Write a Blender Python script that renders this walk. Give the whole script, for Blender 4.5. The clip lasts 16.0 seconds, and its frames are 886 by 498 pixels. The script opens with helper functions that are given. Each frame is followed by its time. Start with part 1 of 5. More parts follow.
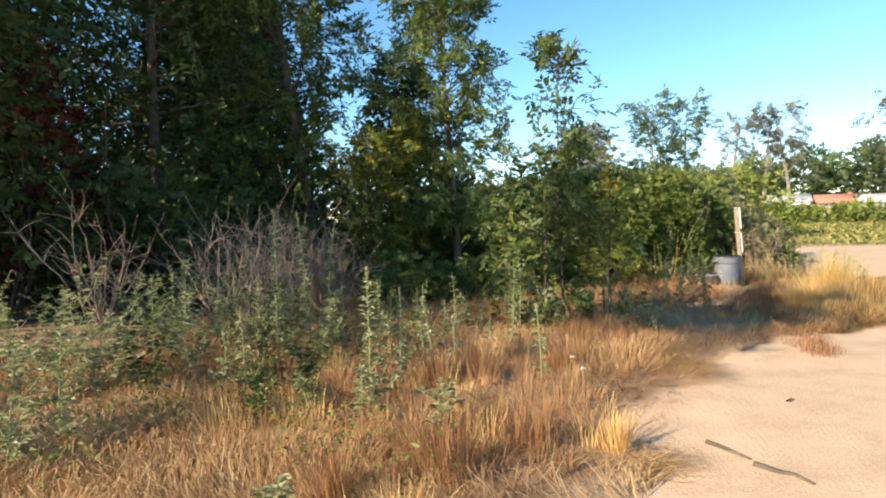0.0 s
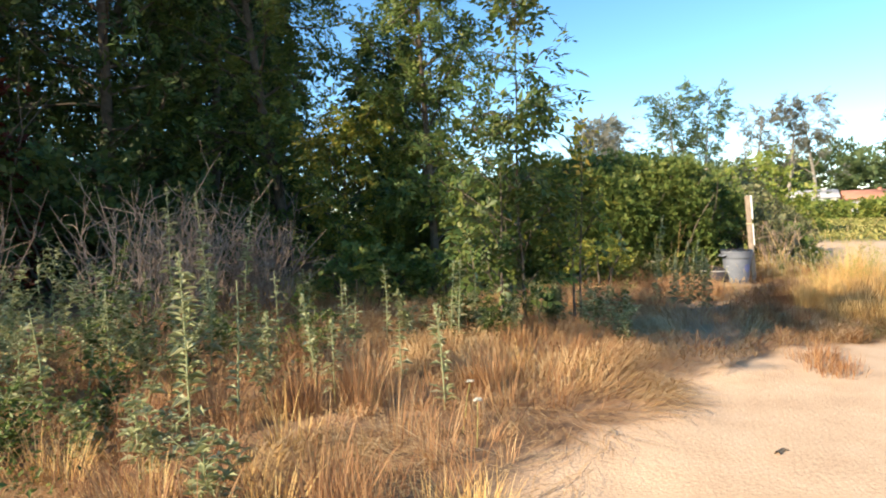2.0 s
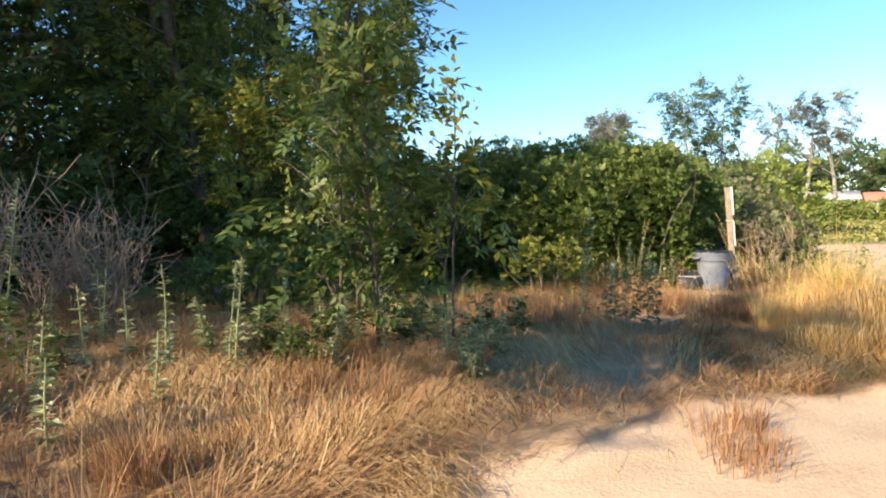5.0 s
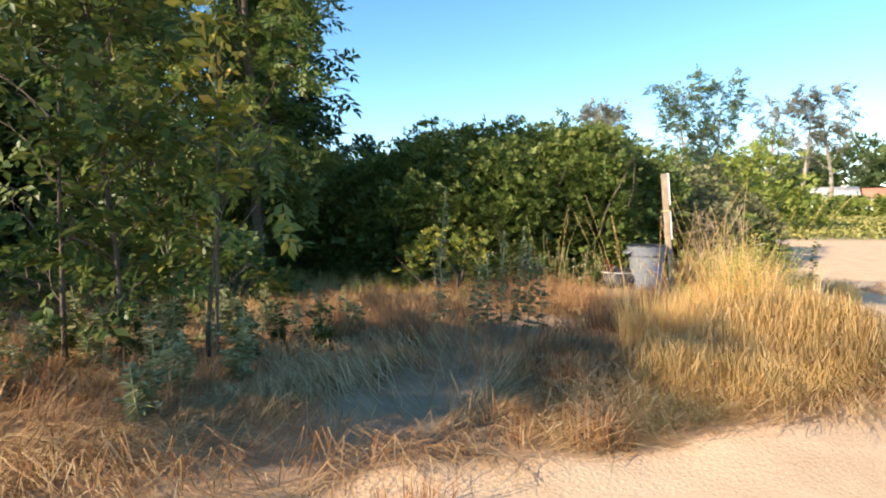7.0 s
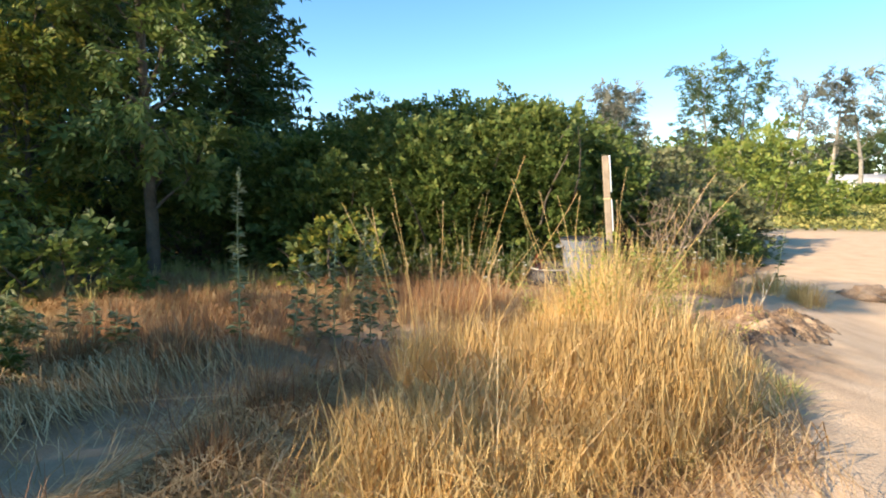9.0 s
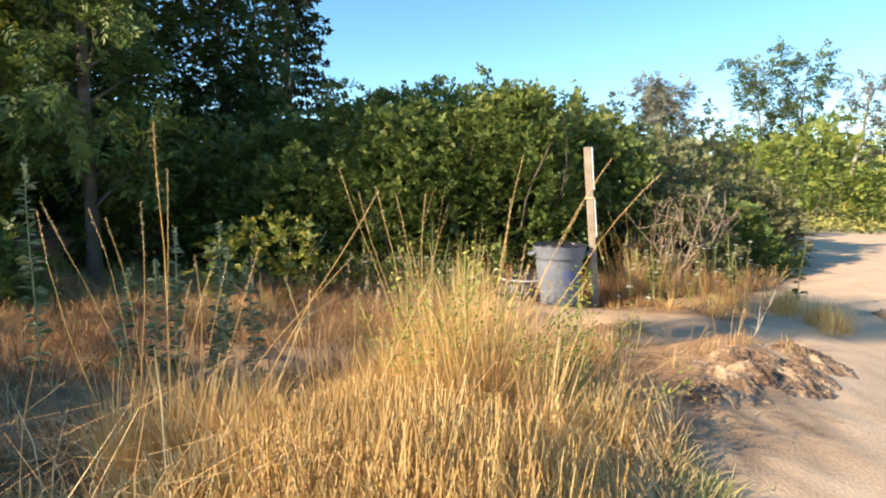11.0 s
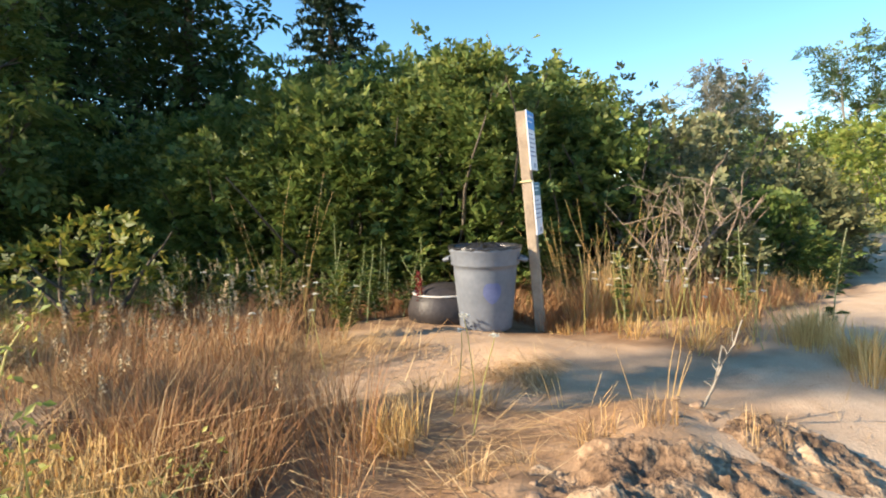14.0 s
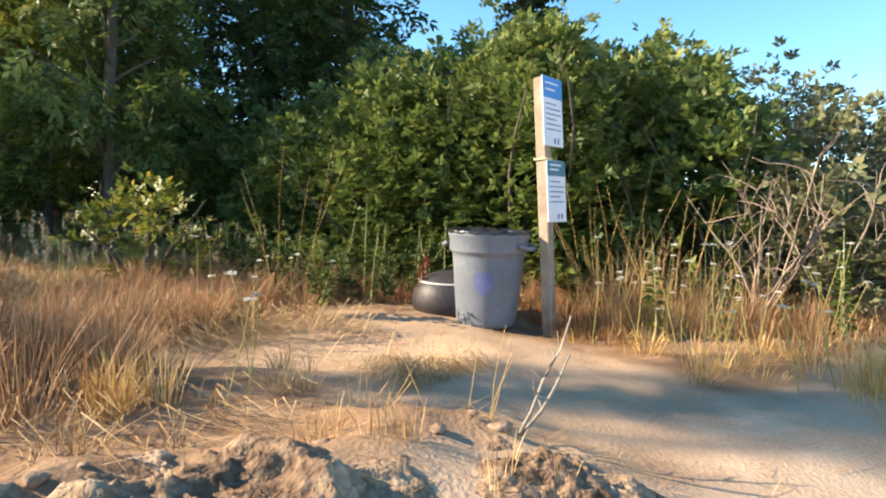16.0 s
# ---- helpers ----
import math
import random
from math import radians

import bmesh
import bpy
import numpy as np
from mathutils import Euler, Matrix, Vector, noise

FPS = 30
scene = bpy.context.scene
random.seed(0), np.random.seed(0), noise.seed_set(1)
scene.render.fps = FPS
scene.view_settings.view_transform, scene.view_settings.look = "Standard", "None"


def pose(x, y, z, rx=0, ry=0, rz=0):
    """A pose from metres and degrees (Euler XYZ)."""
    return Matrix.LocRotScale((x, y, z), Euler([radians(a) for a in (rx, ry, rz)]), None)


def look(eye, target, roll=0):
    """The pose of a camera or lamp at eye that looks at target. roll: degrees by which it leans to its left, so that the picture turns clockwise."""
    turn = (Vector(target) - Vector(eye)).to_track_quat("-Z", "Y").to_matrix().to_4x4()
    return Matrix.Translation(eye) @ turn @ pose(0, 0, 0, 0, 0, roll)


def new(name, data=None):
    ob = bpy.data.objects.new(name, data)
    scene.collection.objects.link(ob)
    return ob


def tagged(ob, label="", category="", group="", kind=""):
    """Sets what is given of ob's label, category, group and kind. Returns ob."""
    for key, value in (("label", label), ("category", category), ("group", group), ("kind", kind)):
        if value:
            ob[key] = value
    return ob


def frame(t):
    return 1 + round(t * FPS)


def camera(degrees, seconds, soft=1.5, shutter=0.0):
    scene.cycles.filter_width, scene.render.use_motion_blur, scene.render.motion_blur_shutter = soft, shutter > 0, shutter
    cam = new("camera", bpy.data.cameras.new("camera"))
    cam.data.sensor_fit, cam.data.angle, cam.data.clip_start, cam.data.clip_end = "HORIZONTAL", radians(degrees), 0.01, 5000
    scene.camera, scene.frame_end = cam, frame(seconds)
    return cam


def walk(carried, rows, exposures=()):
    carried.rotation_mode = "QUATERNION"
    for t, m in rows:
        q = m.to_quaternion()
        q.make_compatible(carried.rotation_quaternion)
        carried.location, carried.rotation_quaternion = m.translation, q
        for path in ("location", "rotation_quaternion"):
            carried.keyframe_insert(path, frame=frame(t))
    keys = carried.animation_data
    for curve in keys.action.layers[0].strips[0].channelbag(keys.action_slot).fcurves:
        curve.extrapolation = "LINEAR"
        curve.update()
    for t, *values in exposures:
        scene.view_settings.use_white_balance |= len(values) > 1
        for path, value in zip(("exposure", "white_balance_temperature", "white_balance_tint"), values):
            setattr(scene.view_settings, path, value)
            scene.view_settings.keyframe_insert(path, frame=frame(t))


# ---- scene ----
cam = camera(74.6, 16.0, soft=2.0)
PATH = [
    (0, (-0.057, -3.273, 1.693), (-0.321, -1.293, 1.6), -1.9),
    (0.5, (0.064, -2.835, 1.658), (-0.207, -0.855, 1.563), -1.5),
    (1, (0.172, -2.491, 1.634), (-0.121, -0.515, 1.533), -1.5),
    (1.5, (0.41, -2.214, 1.593), (0.1, -0.241, 1.491), -1.5),
    (2, (0.682, -1.902, 1.515), (0.352, 0.068, 1.412), -1.8),
    (2.5, (0.942, -1.544, 1.499), (0.606, 0.425, 1.396), -1.8),
    (3, (1.17, -1.184, 1.479), (0.829, 0.784, 1.374), -1.9),
    (3.5, (1.384, -0.796, 1.472), (1.027, 1.169, 1.37), -1.8),
    (3.7, (1.46, -0.681, 1.449), (1.099, 1.284, 1.346), -1.8),
    (5.8, (2.424, 0.548, 1.322), (2.036, 2.506, 1.21), -0.9),
    (6, (2.568, 0.691, 1.298), (2.184, 2.65, 1.178), -0.8),
    (6.5, (2.91, 1.027, 1.281), (2.523, 2.985, 1.152), -0.8),
    (7, (3.271, 1.391, 1.274), (2.888, 3.349, 1.14), -0.6),
    (7.5, (3.632, 1.713, 1.271), (3.242, 3.67, 1.13), -0.5),
    (8, (3.945, 2.115, 1.281), (3.533, 4.066, 1.126), -0.4),
    (8.5, (4.29, 2.445, 1.284), (3.861, 4.391, 1.114), -0.3),
    (9, (4.601, 2.802, 1.29), (4.144, 4.74, 1.101), 0.0),
    (9.2, (4.713, 2.94, 1.308), (4.246, 4.874, 1.102), 0.2),
    (11.3, (5.438, 4.269, 1.285), (4.792, 6.152, 1.091), -0.3),
    (11.5, (5.461, 4.395, 1.305), (4.793, 6.27, 1.106), -0.5),
    (12, (5.561, 4.81, 1.273), (4.875, 6.678, 1.073), 0.0),
    (12.5, (5.637, 5.233, 1.191), (4.912, 7.087, 0.999), -0.5),
    (13, (5.824, 5.594, 1.138), (5.074, 7.439, 0.954), -0.6),
    (13.5, (6.041, 5.911, 1.104), (5.257, 7.743, 0.93), -0.8),
    (14, (6.3, 6.251, 1.087), (5.482, 8.069, 0.918), -1.1),
    (14.5, (6.589, 6.525, 1.06), (5.718, 8.318, 0.888), -1.0),
    (15, (6.756, 6.859, 0.999), (5.72, 8.561, 0.832), -0.6),
    (15.5, (7.023, 7.151, 0.955), (5.814, 8.737, 0.805), 0.6),
    (16, (7.339, 7.472, 0.873), (5.963, 8.916, 0.724), 1.7),
]
walk(cam, [(t, look(e, g, r)) for t, e, g, r in PATH], [(0, 1.26), (3, 1.38), (9, 1.38), (12.5, 1.38), (14.5, 1.46), (16, 1.66)])

# ---- world, sun ----
SUN_DIR = Vector((-0.73, -0.68, 0.0)).normalized()
SUN_ELEV = radians(27)
world = bpy.data.worlds.new("sky")
scene.world = world
world.use_nodes = True
wn = world.node_tree
sky = wn.nodes.new("ShaderNodeTexSky")
sky.sky_type = "NISHITA"
sky.sun_disc = False
sky.sun_elevation = SUN_ELEV
sky.sun_rotation = math.atan2(SUN_DIR.x, SUN_DIR.y)
sky.air_density, sky.dust_density, sky.ozone_density = 1.0, 0.0, 1.6
sky.altitude = 1500
hue = wn.nodes.new("ShaderNodeHueSaturation")
hue.inputs["Saturation"].default_value = 1.2
hue.inputs["Hue"].default_value = 0.492
wn.links.new(sky.outputs[0], hue.inputs["Color"])
wn.links.new(hue.outputs[0], wn.nodes["Background"].inputs[0])
wn.nodes["Background"].inputs[1].default_value = 0.12
sun_data = bpy.data.lights.new("sun", "SUN")
sun_data.energy, sun_data.angle, sun_data.color = 5.0, radians(0.6), (1.0, 0.83, 0.61)
sun = new("sun", sun_data)
toward = Vector((SUN_DIR.x * math.cos(SUN_ELEV), SUN_DIR.y * math.cos(SUN_ELEV), math.sin(SUN_ELEV)))
sun.matrix_world = look(toward * 50, (0, 0, 0))

rng = np.random.default_rng(7)


# ---- materials ----
def material(name, stops, scale=6.0, rough=0.85, island=0.0, bump=0.0, bump_scale=40.0, translucent=0.0, metal=0.0, detail=4.0, obj=0.0, spec=0.3):
    """Colour from two scales of noise, with variation per loose piece or per object, relief, and see-through light for leaves."""
    m = bpy.data.materials.new(name)
    m.use_nodes = True
    nt = m.node_tree
    n, l = nt.nodes, nt.links
    b = n["Principled BSDF"]
    b.inputs["Roughness"].default_value, b.inputs["Metallic"].default_value = rough, metal
    b.inputs["Specular IOR Level"].default_value = spec
    co = n.new("ShaderNodeTexCoord")
    n1 = n.new("ShaderNodeTexNoise")
    n1.inputs["Scale"].default_value, n1.inputs["Detail"].default_value = scale, detail
    n2 = n.new("ShaderNodeTexNoise")
    n2.inputs["Scale"].default_value, n2.inputs["Detail"].default_value = scale * 7.3, 3.0
    l.new(co.outputs["Object"], n1.inputs["Vector"])
    l.new(co.outputs["Object"], n2.inputs["Vector"])
    mix = n.new("ShaderNodeMath")
    mix.operation = "MULTIPLY_ADD"
    l.new(n2.outputs[0], mix.inputs[0])
    mix.inputs[1].default_value = 0.45
    l.new(n1.outputs[0], mix.inputs[2])
    sub = n.new("ShaderNodeMath")
    sub.operation = "SUBTRACT"
    l.new(mix.outputs[0], sub.inputs[0])
    sub.inputs[1].default_value = 0.225
    fac = sub.outputs[0]
    for amount, source in ((island, "geo"), (obj, "obj")):
        if amount:
            src = n.new("ShaderNodeNewGeometry" if source == "geo" else "ShaderNodeObjectInfo")
            out = src.outputs["Random Per Island"] if source == "geo" else src.outputs["Random"]
            mx = n.new("ShaderNodeMix")
            mx.inputs[0].default_value = amount
            l.new(fac, mx.inputs[2])
            l.new(out, mx.inputs[3])
            fac = mx.outputs[0]
    ramp = n.new("ShaderNodeValToRGB")
    e = ramp.color_ramp.elements
    while len(e) < len(stops):
        e.new(0.5)
    for el, (p, c) in zip(e, stops):
        el.position, el.color = p, (*c, 1)
    l.new(fac, ramp.inputs[0])
    l.new(ramp.outputs[0], b.inputs["Base Color"])
    if bump:
        nb = n.new("ShaderNodeTexNoise")
        nb.inputs["Scale"].default_value, nb.inputs["Detail"].default_value = bump_scale, 5.0
        l.new(co.outputs["Object"], nb.inputs["Vector"])
        bp = n.new("ShaderNodeBump")
        bp.inputs["Strength"].default_value, bp.inputs["Distance"].default_value = bump, 0.02
        l.new(nb.outputs[0], bp.inputs["Height"])
        l.new(bp.outputs[0], b.inputs["Normal"])
    if translucent:
        tr = n.new("ShaderNodeBsdfTranslucent")
        l.new(ramp.outputs[0], tr.inputs[0])
        ms = n.new("ShaderNodeMixShader")
        ms.inputs[0].default_value = translucent
        l.new(b.outputs[0], ms.inputs[1])
        l.new(tr.outputs[0], ms.inputs[2])
        l.new(ms.outputs[0], n["Material Output"].inputs[0])
    return m


M = {}
M["leaf_dark"] = material("leaf_dark", [(0.15, (0.028, 0.05, 0.016)), (0.5, (0.06, 0.1, 0.027)), (0.85, (0.13, 0.15, 0.045))], 1.2, 0.5, island=0.45, translucent=0.3)
M["leaf_ash"] = material("leaf_ash", [(0.15, (0.06, 0.1, 0.026)), (0.5, (0.125, 0.18, 0.045)), (0.82, (0.21, 0.22, 0.06)), (0.96, (0.36, 0.2, 0.06))], 1.2, 0.5, island=0.5, translucent=0.35)
M["leaf_green"] = material("leaf_green", [(0.15, (0.055, 0.095, 0.024)), (0.5, (0.12, 0.17, 0.042)), (0.85, (0.26, 0.27, 0.07))], 0.9, 0.5, island=0.5, translucent=0.35)
M["leaf_turning"] = material("leaf_turning", [(0.15, (0.06, 0.11, 0.02)), (0.5, (0.16, 0.19, 0.035)), (0.75, (0.36, 0.3, 0.05)), (0.92, (0.42, 0.17, 0.05))], 1.1, 0.5, island=0.5, translucent=0.35)
M["leaf_sapling"] = material("leaf_sapling", [(0.15, (0.042, 0.075, 0.02)), (0.5, (0.085, 0.13, 0.032)), (0.8, (0.19, 0.2, 0.05)), (0.95, (0.38, 0.18, 0.055))], 1.5, 0.45, island=0.5, translucent=0.4)
M["leaf_scrub"] = material("leaf_scrub", [(0.15, (0.08, 0.095, 0.045)), (0.5, (0.16, 0.17, 0.08)), (0.85, (0.3, 0.26, 0.13))], 1.0, 0.6, island=0.5, translucent=0.3)
M["dock_red"] = material("dock_red", [(0.2, (0.2, 0.03, 0.03)), (0.6, (0.34, 0.06, 0.05)), (0.9, (0.42, 0.14, 0.09))], 5.0, 0.7, island=0.5, translucent=0.2)
M["leaf_yellow"] = material("leaf_yellow", [(0.2, (0.3, 0.3, 0.05)), (0.55, (0.55, 0.45, 0.08)), (0.9, (0.6, 0.3, 0.08))], 2.0, 0.5, island=0.5, translucent=0.35)
M["leaf_silver"] = material("leaf_silver", [(0.15, (0.18, 0.21, 0.085)), (0.5, (0.38, 0.4, 0.2)), (0.9, (0.66, 0.64, 0.43))], 3.0, 0.7, island=0.5, translucent=0.35)
M["leaf_far"] = material("leaf_far", [(0.2, (0.04, 0.07, 0.03)), (0.5, (0.09, 0.13, 0.05)), (0.85, (0.17, 0.19, 0.07))], 0.25, 0.6, island=0.4, translucent=0.3)
M["leaf_far_bare"] = material("leaf_far_bare", [(0.2, (0.09, 0.1, 0.07)), (0.5, (0.16, 0.16, 0.12)), (0.85, (0.24, 0.21, 0.17))], 0.3, 0.7, island=0.4, translucent=0.25)
M["leaf_far_lime"] = material("leaf_far_lime", [(0.2, (0.1, 0.15, 0.03)), (0.5, (0.2, 0.25, 0.05)), (0.85, (0.38, 0.33, 0.08))], 0.25, 0.6, island=0.4, translucent=0.3)
M["leaf_lime"] = material("leaf_lime", [(0.15, (0.15, 0.2, 0.035)), (0.5, (0.3, 0.33, 0.07)), (0.9, (0.56, 0.48, 0.14))], 3.0, 0.5, island=0.6, translucent=0.35)
M["needle"] = material("needle", [(0.2, (0.012, 0.026, 0.014)), (0.6, (0.025, 0.045, 0.022)), (0.9, (0.05, 0.075, 0.03))], 1.0, 0.6, island=0.4, translucent=0.15)
M["leaf_red"] = material("leaf_red", [(0.2, (0.05, 0.012, 0.01)), (0.6, (0.11, 0.025, 0.016)), (0.9, (0.2, 0.05, 0.03))], 1.5, 0.6, island=0.5, translucent=0.3)
M["grass_rust"] = material("grass_rust", [(0.1, (0.14, 0.06, 0.03)), (0.38, (0.3, 0.145, 0.065)), (0.65, (0.45, 0.26, 0.12)), (0.92, (0.62, 0.46, 0.25))], 0.8, 0.7, island=0.5, translucent=0.25)
M["grass_gold"] = material("grass_gold", [(0.1, (0.36, 0.19, 0.06)), (0.35, (0.62, 0.37, 0.125)), (0.65, (0.78, 0.55, 0.23)), (0.95, (0.86, 0.7, 0.4))], 0.8, 0.65, island=0.5, translucent=0.25)
M["grass_green"] = material("grass_green", [(0.1, (0.17, 0.17, 0.05)), (0.5, (0.44, 0.4, 0.13)), (0.9, (0.66, 0.54, 0.25))], 1.0, 0.6, island=0.5, translucent=0.3)
M["field_growth"] = material("field_growth", [(0.15, (0.12, 0.13, 0.035)), (0.5, (0.26, 0.25, 0.07)), (0.85, (0.44, 0.36, 0.12))], 0.3, 0.7, island=0.5, translucent=0.2)
M["straw"] = material("straw", [(0.1, (0.2, 0.105, 0.042)), (0.5, (0.44, 0.27, 0.115)), (0.9, (0.72, 0.54, 0.3))], 1.0, 0.75, island=0.6, translucent=0.1)
M["deadwood"] = material("deadwood", [(0.2, (0.17, 0.11, 0.08)), (0.6, (0.33, 0.25, 0.19)), (0.9, (0.48, 0.39, 0.31))], 5.0, 0.9, bump=0.4)
M["bark"] = material("bark", [(0.2, (0.05, 0.04, 0.03)), (0.6, (0.12, 0.095, 0.07)), (0.9, (0.22, 0.18, 0.14))], 6.0, 0.95, bump=0.7)
M["bark_pale"] = material("bark_pale", [(0.2, (0.18, 0.15, 0.12)), (0.6, (0.32, 0.28, 0.23)), (0.9, (0.46, 0.41, 0.35))], 3.0, 0.9, bump=0.4)
M["seed_head"] = material("seed_head", [(0.2, (0.3, 0.22, 0.12)), (0.6, (0.52, 0.4, 0.24)), (0.9, (0.66, 0.54, 0.36))], 9.0, 0.8, island=0.4)
M["flower_white"] = material("flower_white", [(0.2, (0.55, 0.53, 0.42)), (0.8, (0.8, 0.79, 0.7))], 12.0, 0.8, island=0.4, translucent=0.2)
M["rock"] = material("rock", [(0.2, (0.15, 0.095, 0.06)), (0.5, (0.3, 0.205, 0.135)), (0.85, (0.44, 0.32, 0.22))], 7.0, 0.95, bump=0.8, bump_scale=30)
M["earth"] = material("earth", [(0.3, (0.07, 0.042, 0.026)), (0.44, (0.2, 0.125, 0.075)), (0.57, (0.33, 0.225, 0.14)), (0.75, (0.48, 0.36, 0.24))], 5.0, 0.95, bump=1.0, bump_scale=38)
M["bin_plastic"] = material("bin_plastic", [(0.25, (0.115, 0.127, 0.15)), (0.55, (0.155, 0.17, 0.197)), (0.85, (0.21, 0.222, 0.245))], 4.0, 0.55, bump=0.08, spec=0.4)
M["bin_decal"] = material("bin_decal", [(0.2, (0.1, 0.12, 0.24)), (0.8, (0.17, 0.19, 0.33))], 9.0, 0.6)
M["black_bag"] = material("black_bag", [(0.2, (0.012, 0.012, 0.014)), (0.8, (0.03, 0.03, 0.034))], 9.0, 0.3, bump=0.6, bump_scale=18, spec=0.5)
M["post_wood"] = material("post_wood", [(0.2, (0.2, 0.15, 0.11)), (0.55, (0.33, 0.26, 0.19)), (0.9, (0.45, 0.37, 0.28))], 7.0, 0.9, bump=0.4)
M["sign_white"] = material("sign_white", [(0.2, (0.7, 0.72, 0.76)), (0.8, (0.8, 0.81, 0.84))], 5.0, 0.5)
M["sign_blue"] = material("sign_blue", [(0.2, (0.05, 0.2, 0.5)), (0.8, (0.08, 0.28, 0.6))], 5.0, 0.5)
M["sign_teal"] = material("sign_teal", [(0.2, (0.07, 0.16, 0.2)), (0.8, (0.11, 0.22, 0.26))], 5.0, 0.5)
M["sign_ink"] = material("sign_ink", [(0.2, (0.12, 0.15, 0.25)), (0.8, (0.2, 0.24, 0.34))], 5.0, 0.6)
M["tie_yellow"] = material("tie_yellow", [(0.2, (0.6, 0.5, 0.25)), (0.8, (0.72, 0.62, 0.35))], 5.0, 0.5)
M["drum_dark"] = material("drum_dark", [(0.2, (0.02, 0.018, 0.018)), (0.8, (0.06, 0.05, 0.05))], 5.0, 0.5, bump=0.2)
M["pale_highlight"] = material("pale_highlight", [(0.2, (0.45, 0.43, 0.4)), (0.8, (0.6, 0.58, 0.55))], 5.0, 0.5)
M["wall_white"] = material("wall_white", [(0.2, (0.68, 0.66, 0.62)), (0.8, (0.8, 0.78, 0.75))], 0.5, 0.8)
M["wall_tan"] = material("wall_tan", [(0.2, (0.5, 0.3, 0.2)), (0.8, (0.62, 0.4, 0.28))], 0.5, 0.8)
M["wall_lilac"] = material("wall_lilac", [(0.2, (0.6, 0.52, 0.62)), (0.8, (0.72, 0.64, 0.72))], 0.5, 0.8)
M["roof_grey"] = material("roof_grey", [(0.2, (0.3, 0.29, 0.29)), (0.8, (0.45, 0.43, 0.42))], 0.8, 0.9)
M["roof_red"] = material("roof_red", [(0.2, (0.33, 0.14, 0.09)), (0.8, (0.45, 0.21, 0.14))], 0.8, 0.9)
M["pane"] = material("pane", [(0.2, (0.02, 0.025, 0.03)), (0.8, (0.05, 0.06, 0.07))], 1.0, 0.1, spec=0.6)


def ground_material():
    m = bpy.data.materials.new("ground")
    m.use_nodes = True
    nt = m.node_tree
    n, l = nt.nodes, nt.links
    b = n["Principled BSDF"]
    b.inputs["Roughness"].default_value = 0.95
    b.inputs["Specular IOR Level"].default_value = 0.15
    co = n.new("ShaderNodeTexCoord")

    def noise_tex(scale, detail=5.0):
        t = n.new("ShaderNodeTexNoise")
        t.inputs["Scale"].default_value, t.inputs["Detail"].default_value = scale, detail
        l.new(co.outputs["Object"], t.inputs["Vector"])
        return t.outputs[0]

    def ramp(fac, stops):
        r = n.new("ShaderNodeValToRGB")
        e = r.color_ramp.elements
        while len(e) < len(stops):
            e.new(0.5)
        for el, (p, c) in zip(e, stops):
            el.position, el.color = p, (*c, 1)
        l.new(fac, r.inputs[0])
        return r.outputs[0]

    def blend(fac, a, c):
        x = n.new("ShaderNodeMix")
        x.data_type = "RGBA"
        l.new(fac, x.inputs[0])
        l.new(a, x.inputs[6])
        l.new(c, x.inputs[7])
        return x.outputs[2]

    sand = ramp(noise_tex(3.0, 8.0), [(0.25, (0.44, 0.3, 0.19)), (0.5, (0.57, 0.4, 0.26)), (0.75, (0.64, 0.47, 0.32))])
    grit = ramp(noise_tex(90.0), [(0.3, (0.33, 0.22, 0.14)), (0.55, (0.55, 0.39, 0.26)), (0.8, (0.66, 0.5, 0.34))])
    x = n.new("ShaderNodeMix")
    x.data_type = "RGBA"
    x.inputs[0].default_value = 0.35
    l.new(sand, x.inputs[6])
    l.new(grit, x.inputs[7])
    soil = ramp(noise_tex(5.0, 8.0), [(0.25, (0.13, 0.075, 0.045)), (0.5, (0.25, 0.155, 0.09)), (0.75, (0.38, 0.25, 0.15))])
    at = n.new("ShaderNodeAttribute")
    at.attribute_name = "bare"
    at2 = n.new("ShaderNodeAttribute")
    at2.attribute_name = "green"
    lush = ramp(noise_tex(0.6, 8.0), [(0.25, (0.06, 0.09, 0.03)), (0.5, (0.13, 0.16, 0.05)), (0.75, (0.24, 0.23, 0.08))])
    base = blend(at2.outputs["Fac"], soil, lush)
    l.new(blend(at.outputs["Fac"], base, x.outputs[2]), b.inputs["Base Color"])
    bp = n.new("ShaderNodeBump")
    bp.inputs["Strength"].default_value, bp.inputs["Distance"].default_value = 0.35, 0.02
    l.new(noise_tex(55.0, 10.0), bp.inputs["Height"])
    l.new(bp.outputs[0], b.inputs["Normal"])
    return m


M["ground"] = ground_material()


# ---- mesh helpers ----
def mesh_of(name, verts, faces, mat, smooth=False):
    """A mesh from arrays: verts (n, 3), faces (m, k) or a list of such."""
    me = bpy.data.meshes.new(name)
    groups = faces if isinstance(faces, list) else [faces]
    groups = [np.asarray(g, dtype=np.int32) for g in groups if len(g)]
    v = np.asarray(verts, dtype=np.float32)
    me.vertices.add(len(v))
    me.vertices.foreach_set("co", v.ravel())
    idx = np.concatenate([g.ravel() for g in groups])
    sizes = np.concatenate([np.full(len(g), g.shape[1], dtype=np.int32) for g in groups])
    starts = np.concatenate([[0], np.cumsum(sizes)[:-1]]).astype(np.int32)
    me.loops.add(len(idx))
    me.loops.foreach_set("vertex_index", idx)
    me.polygons.add(len(sizes))
    me.polygons.foreach_set("loop_start", starts)
    me.update(calc_edges=True)
    me.materials.append(mat)
    if smooth:
        me.polygons.foreach_set("use_smooth", np.ones(len(sizes), dtype=bool))
    return me


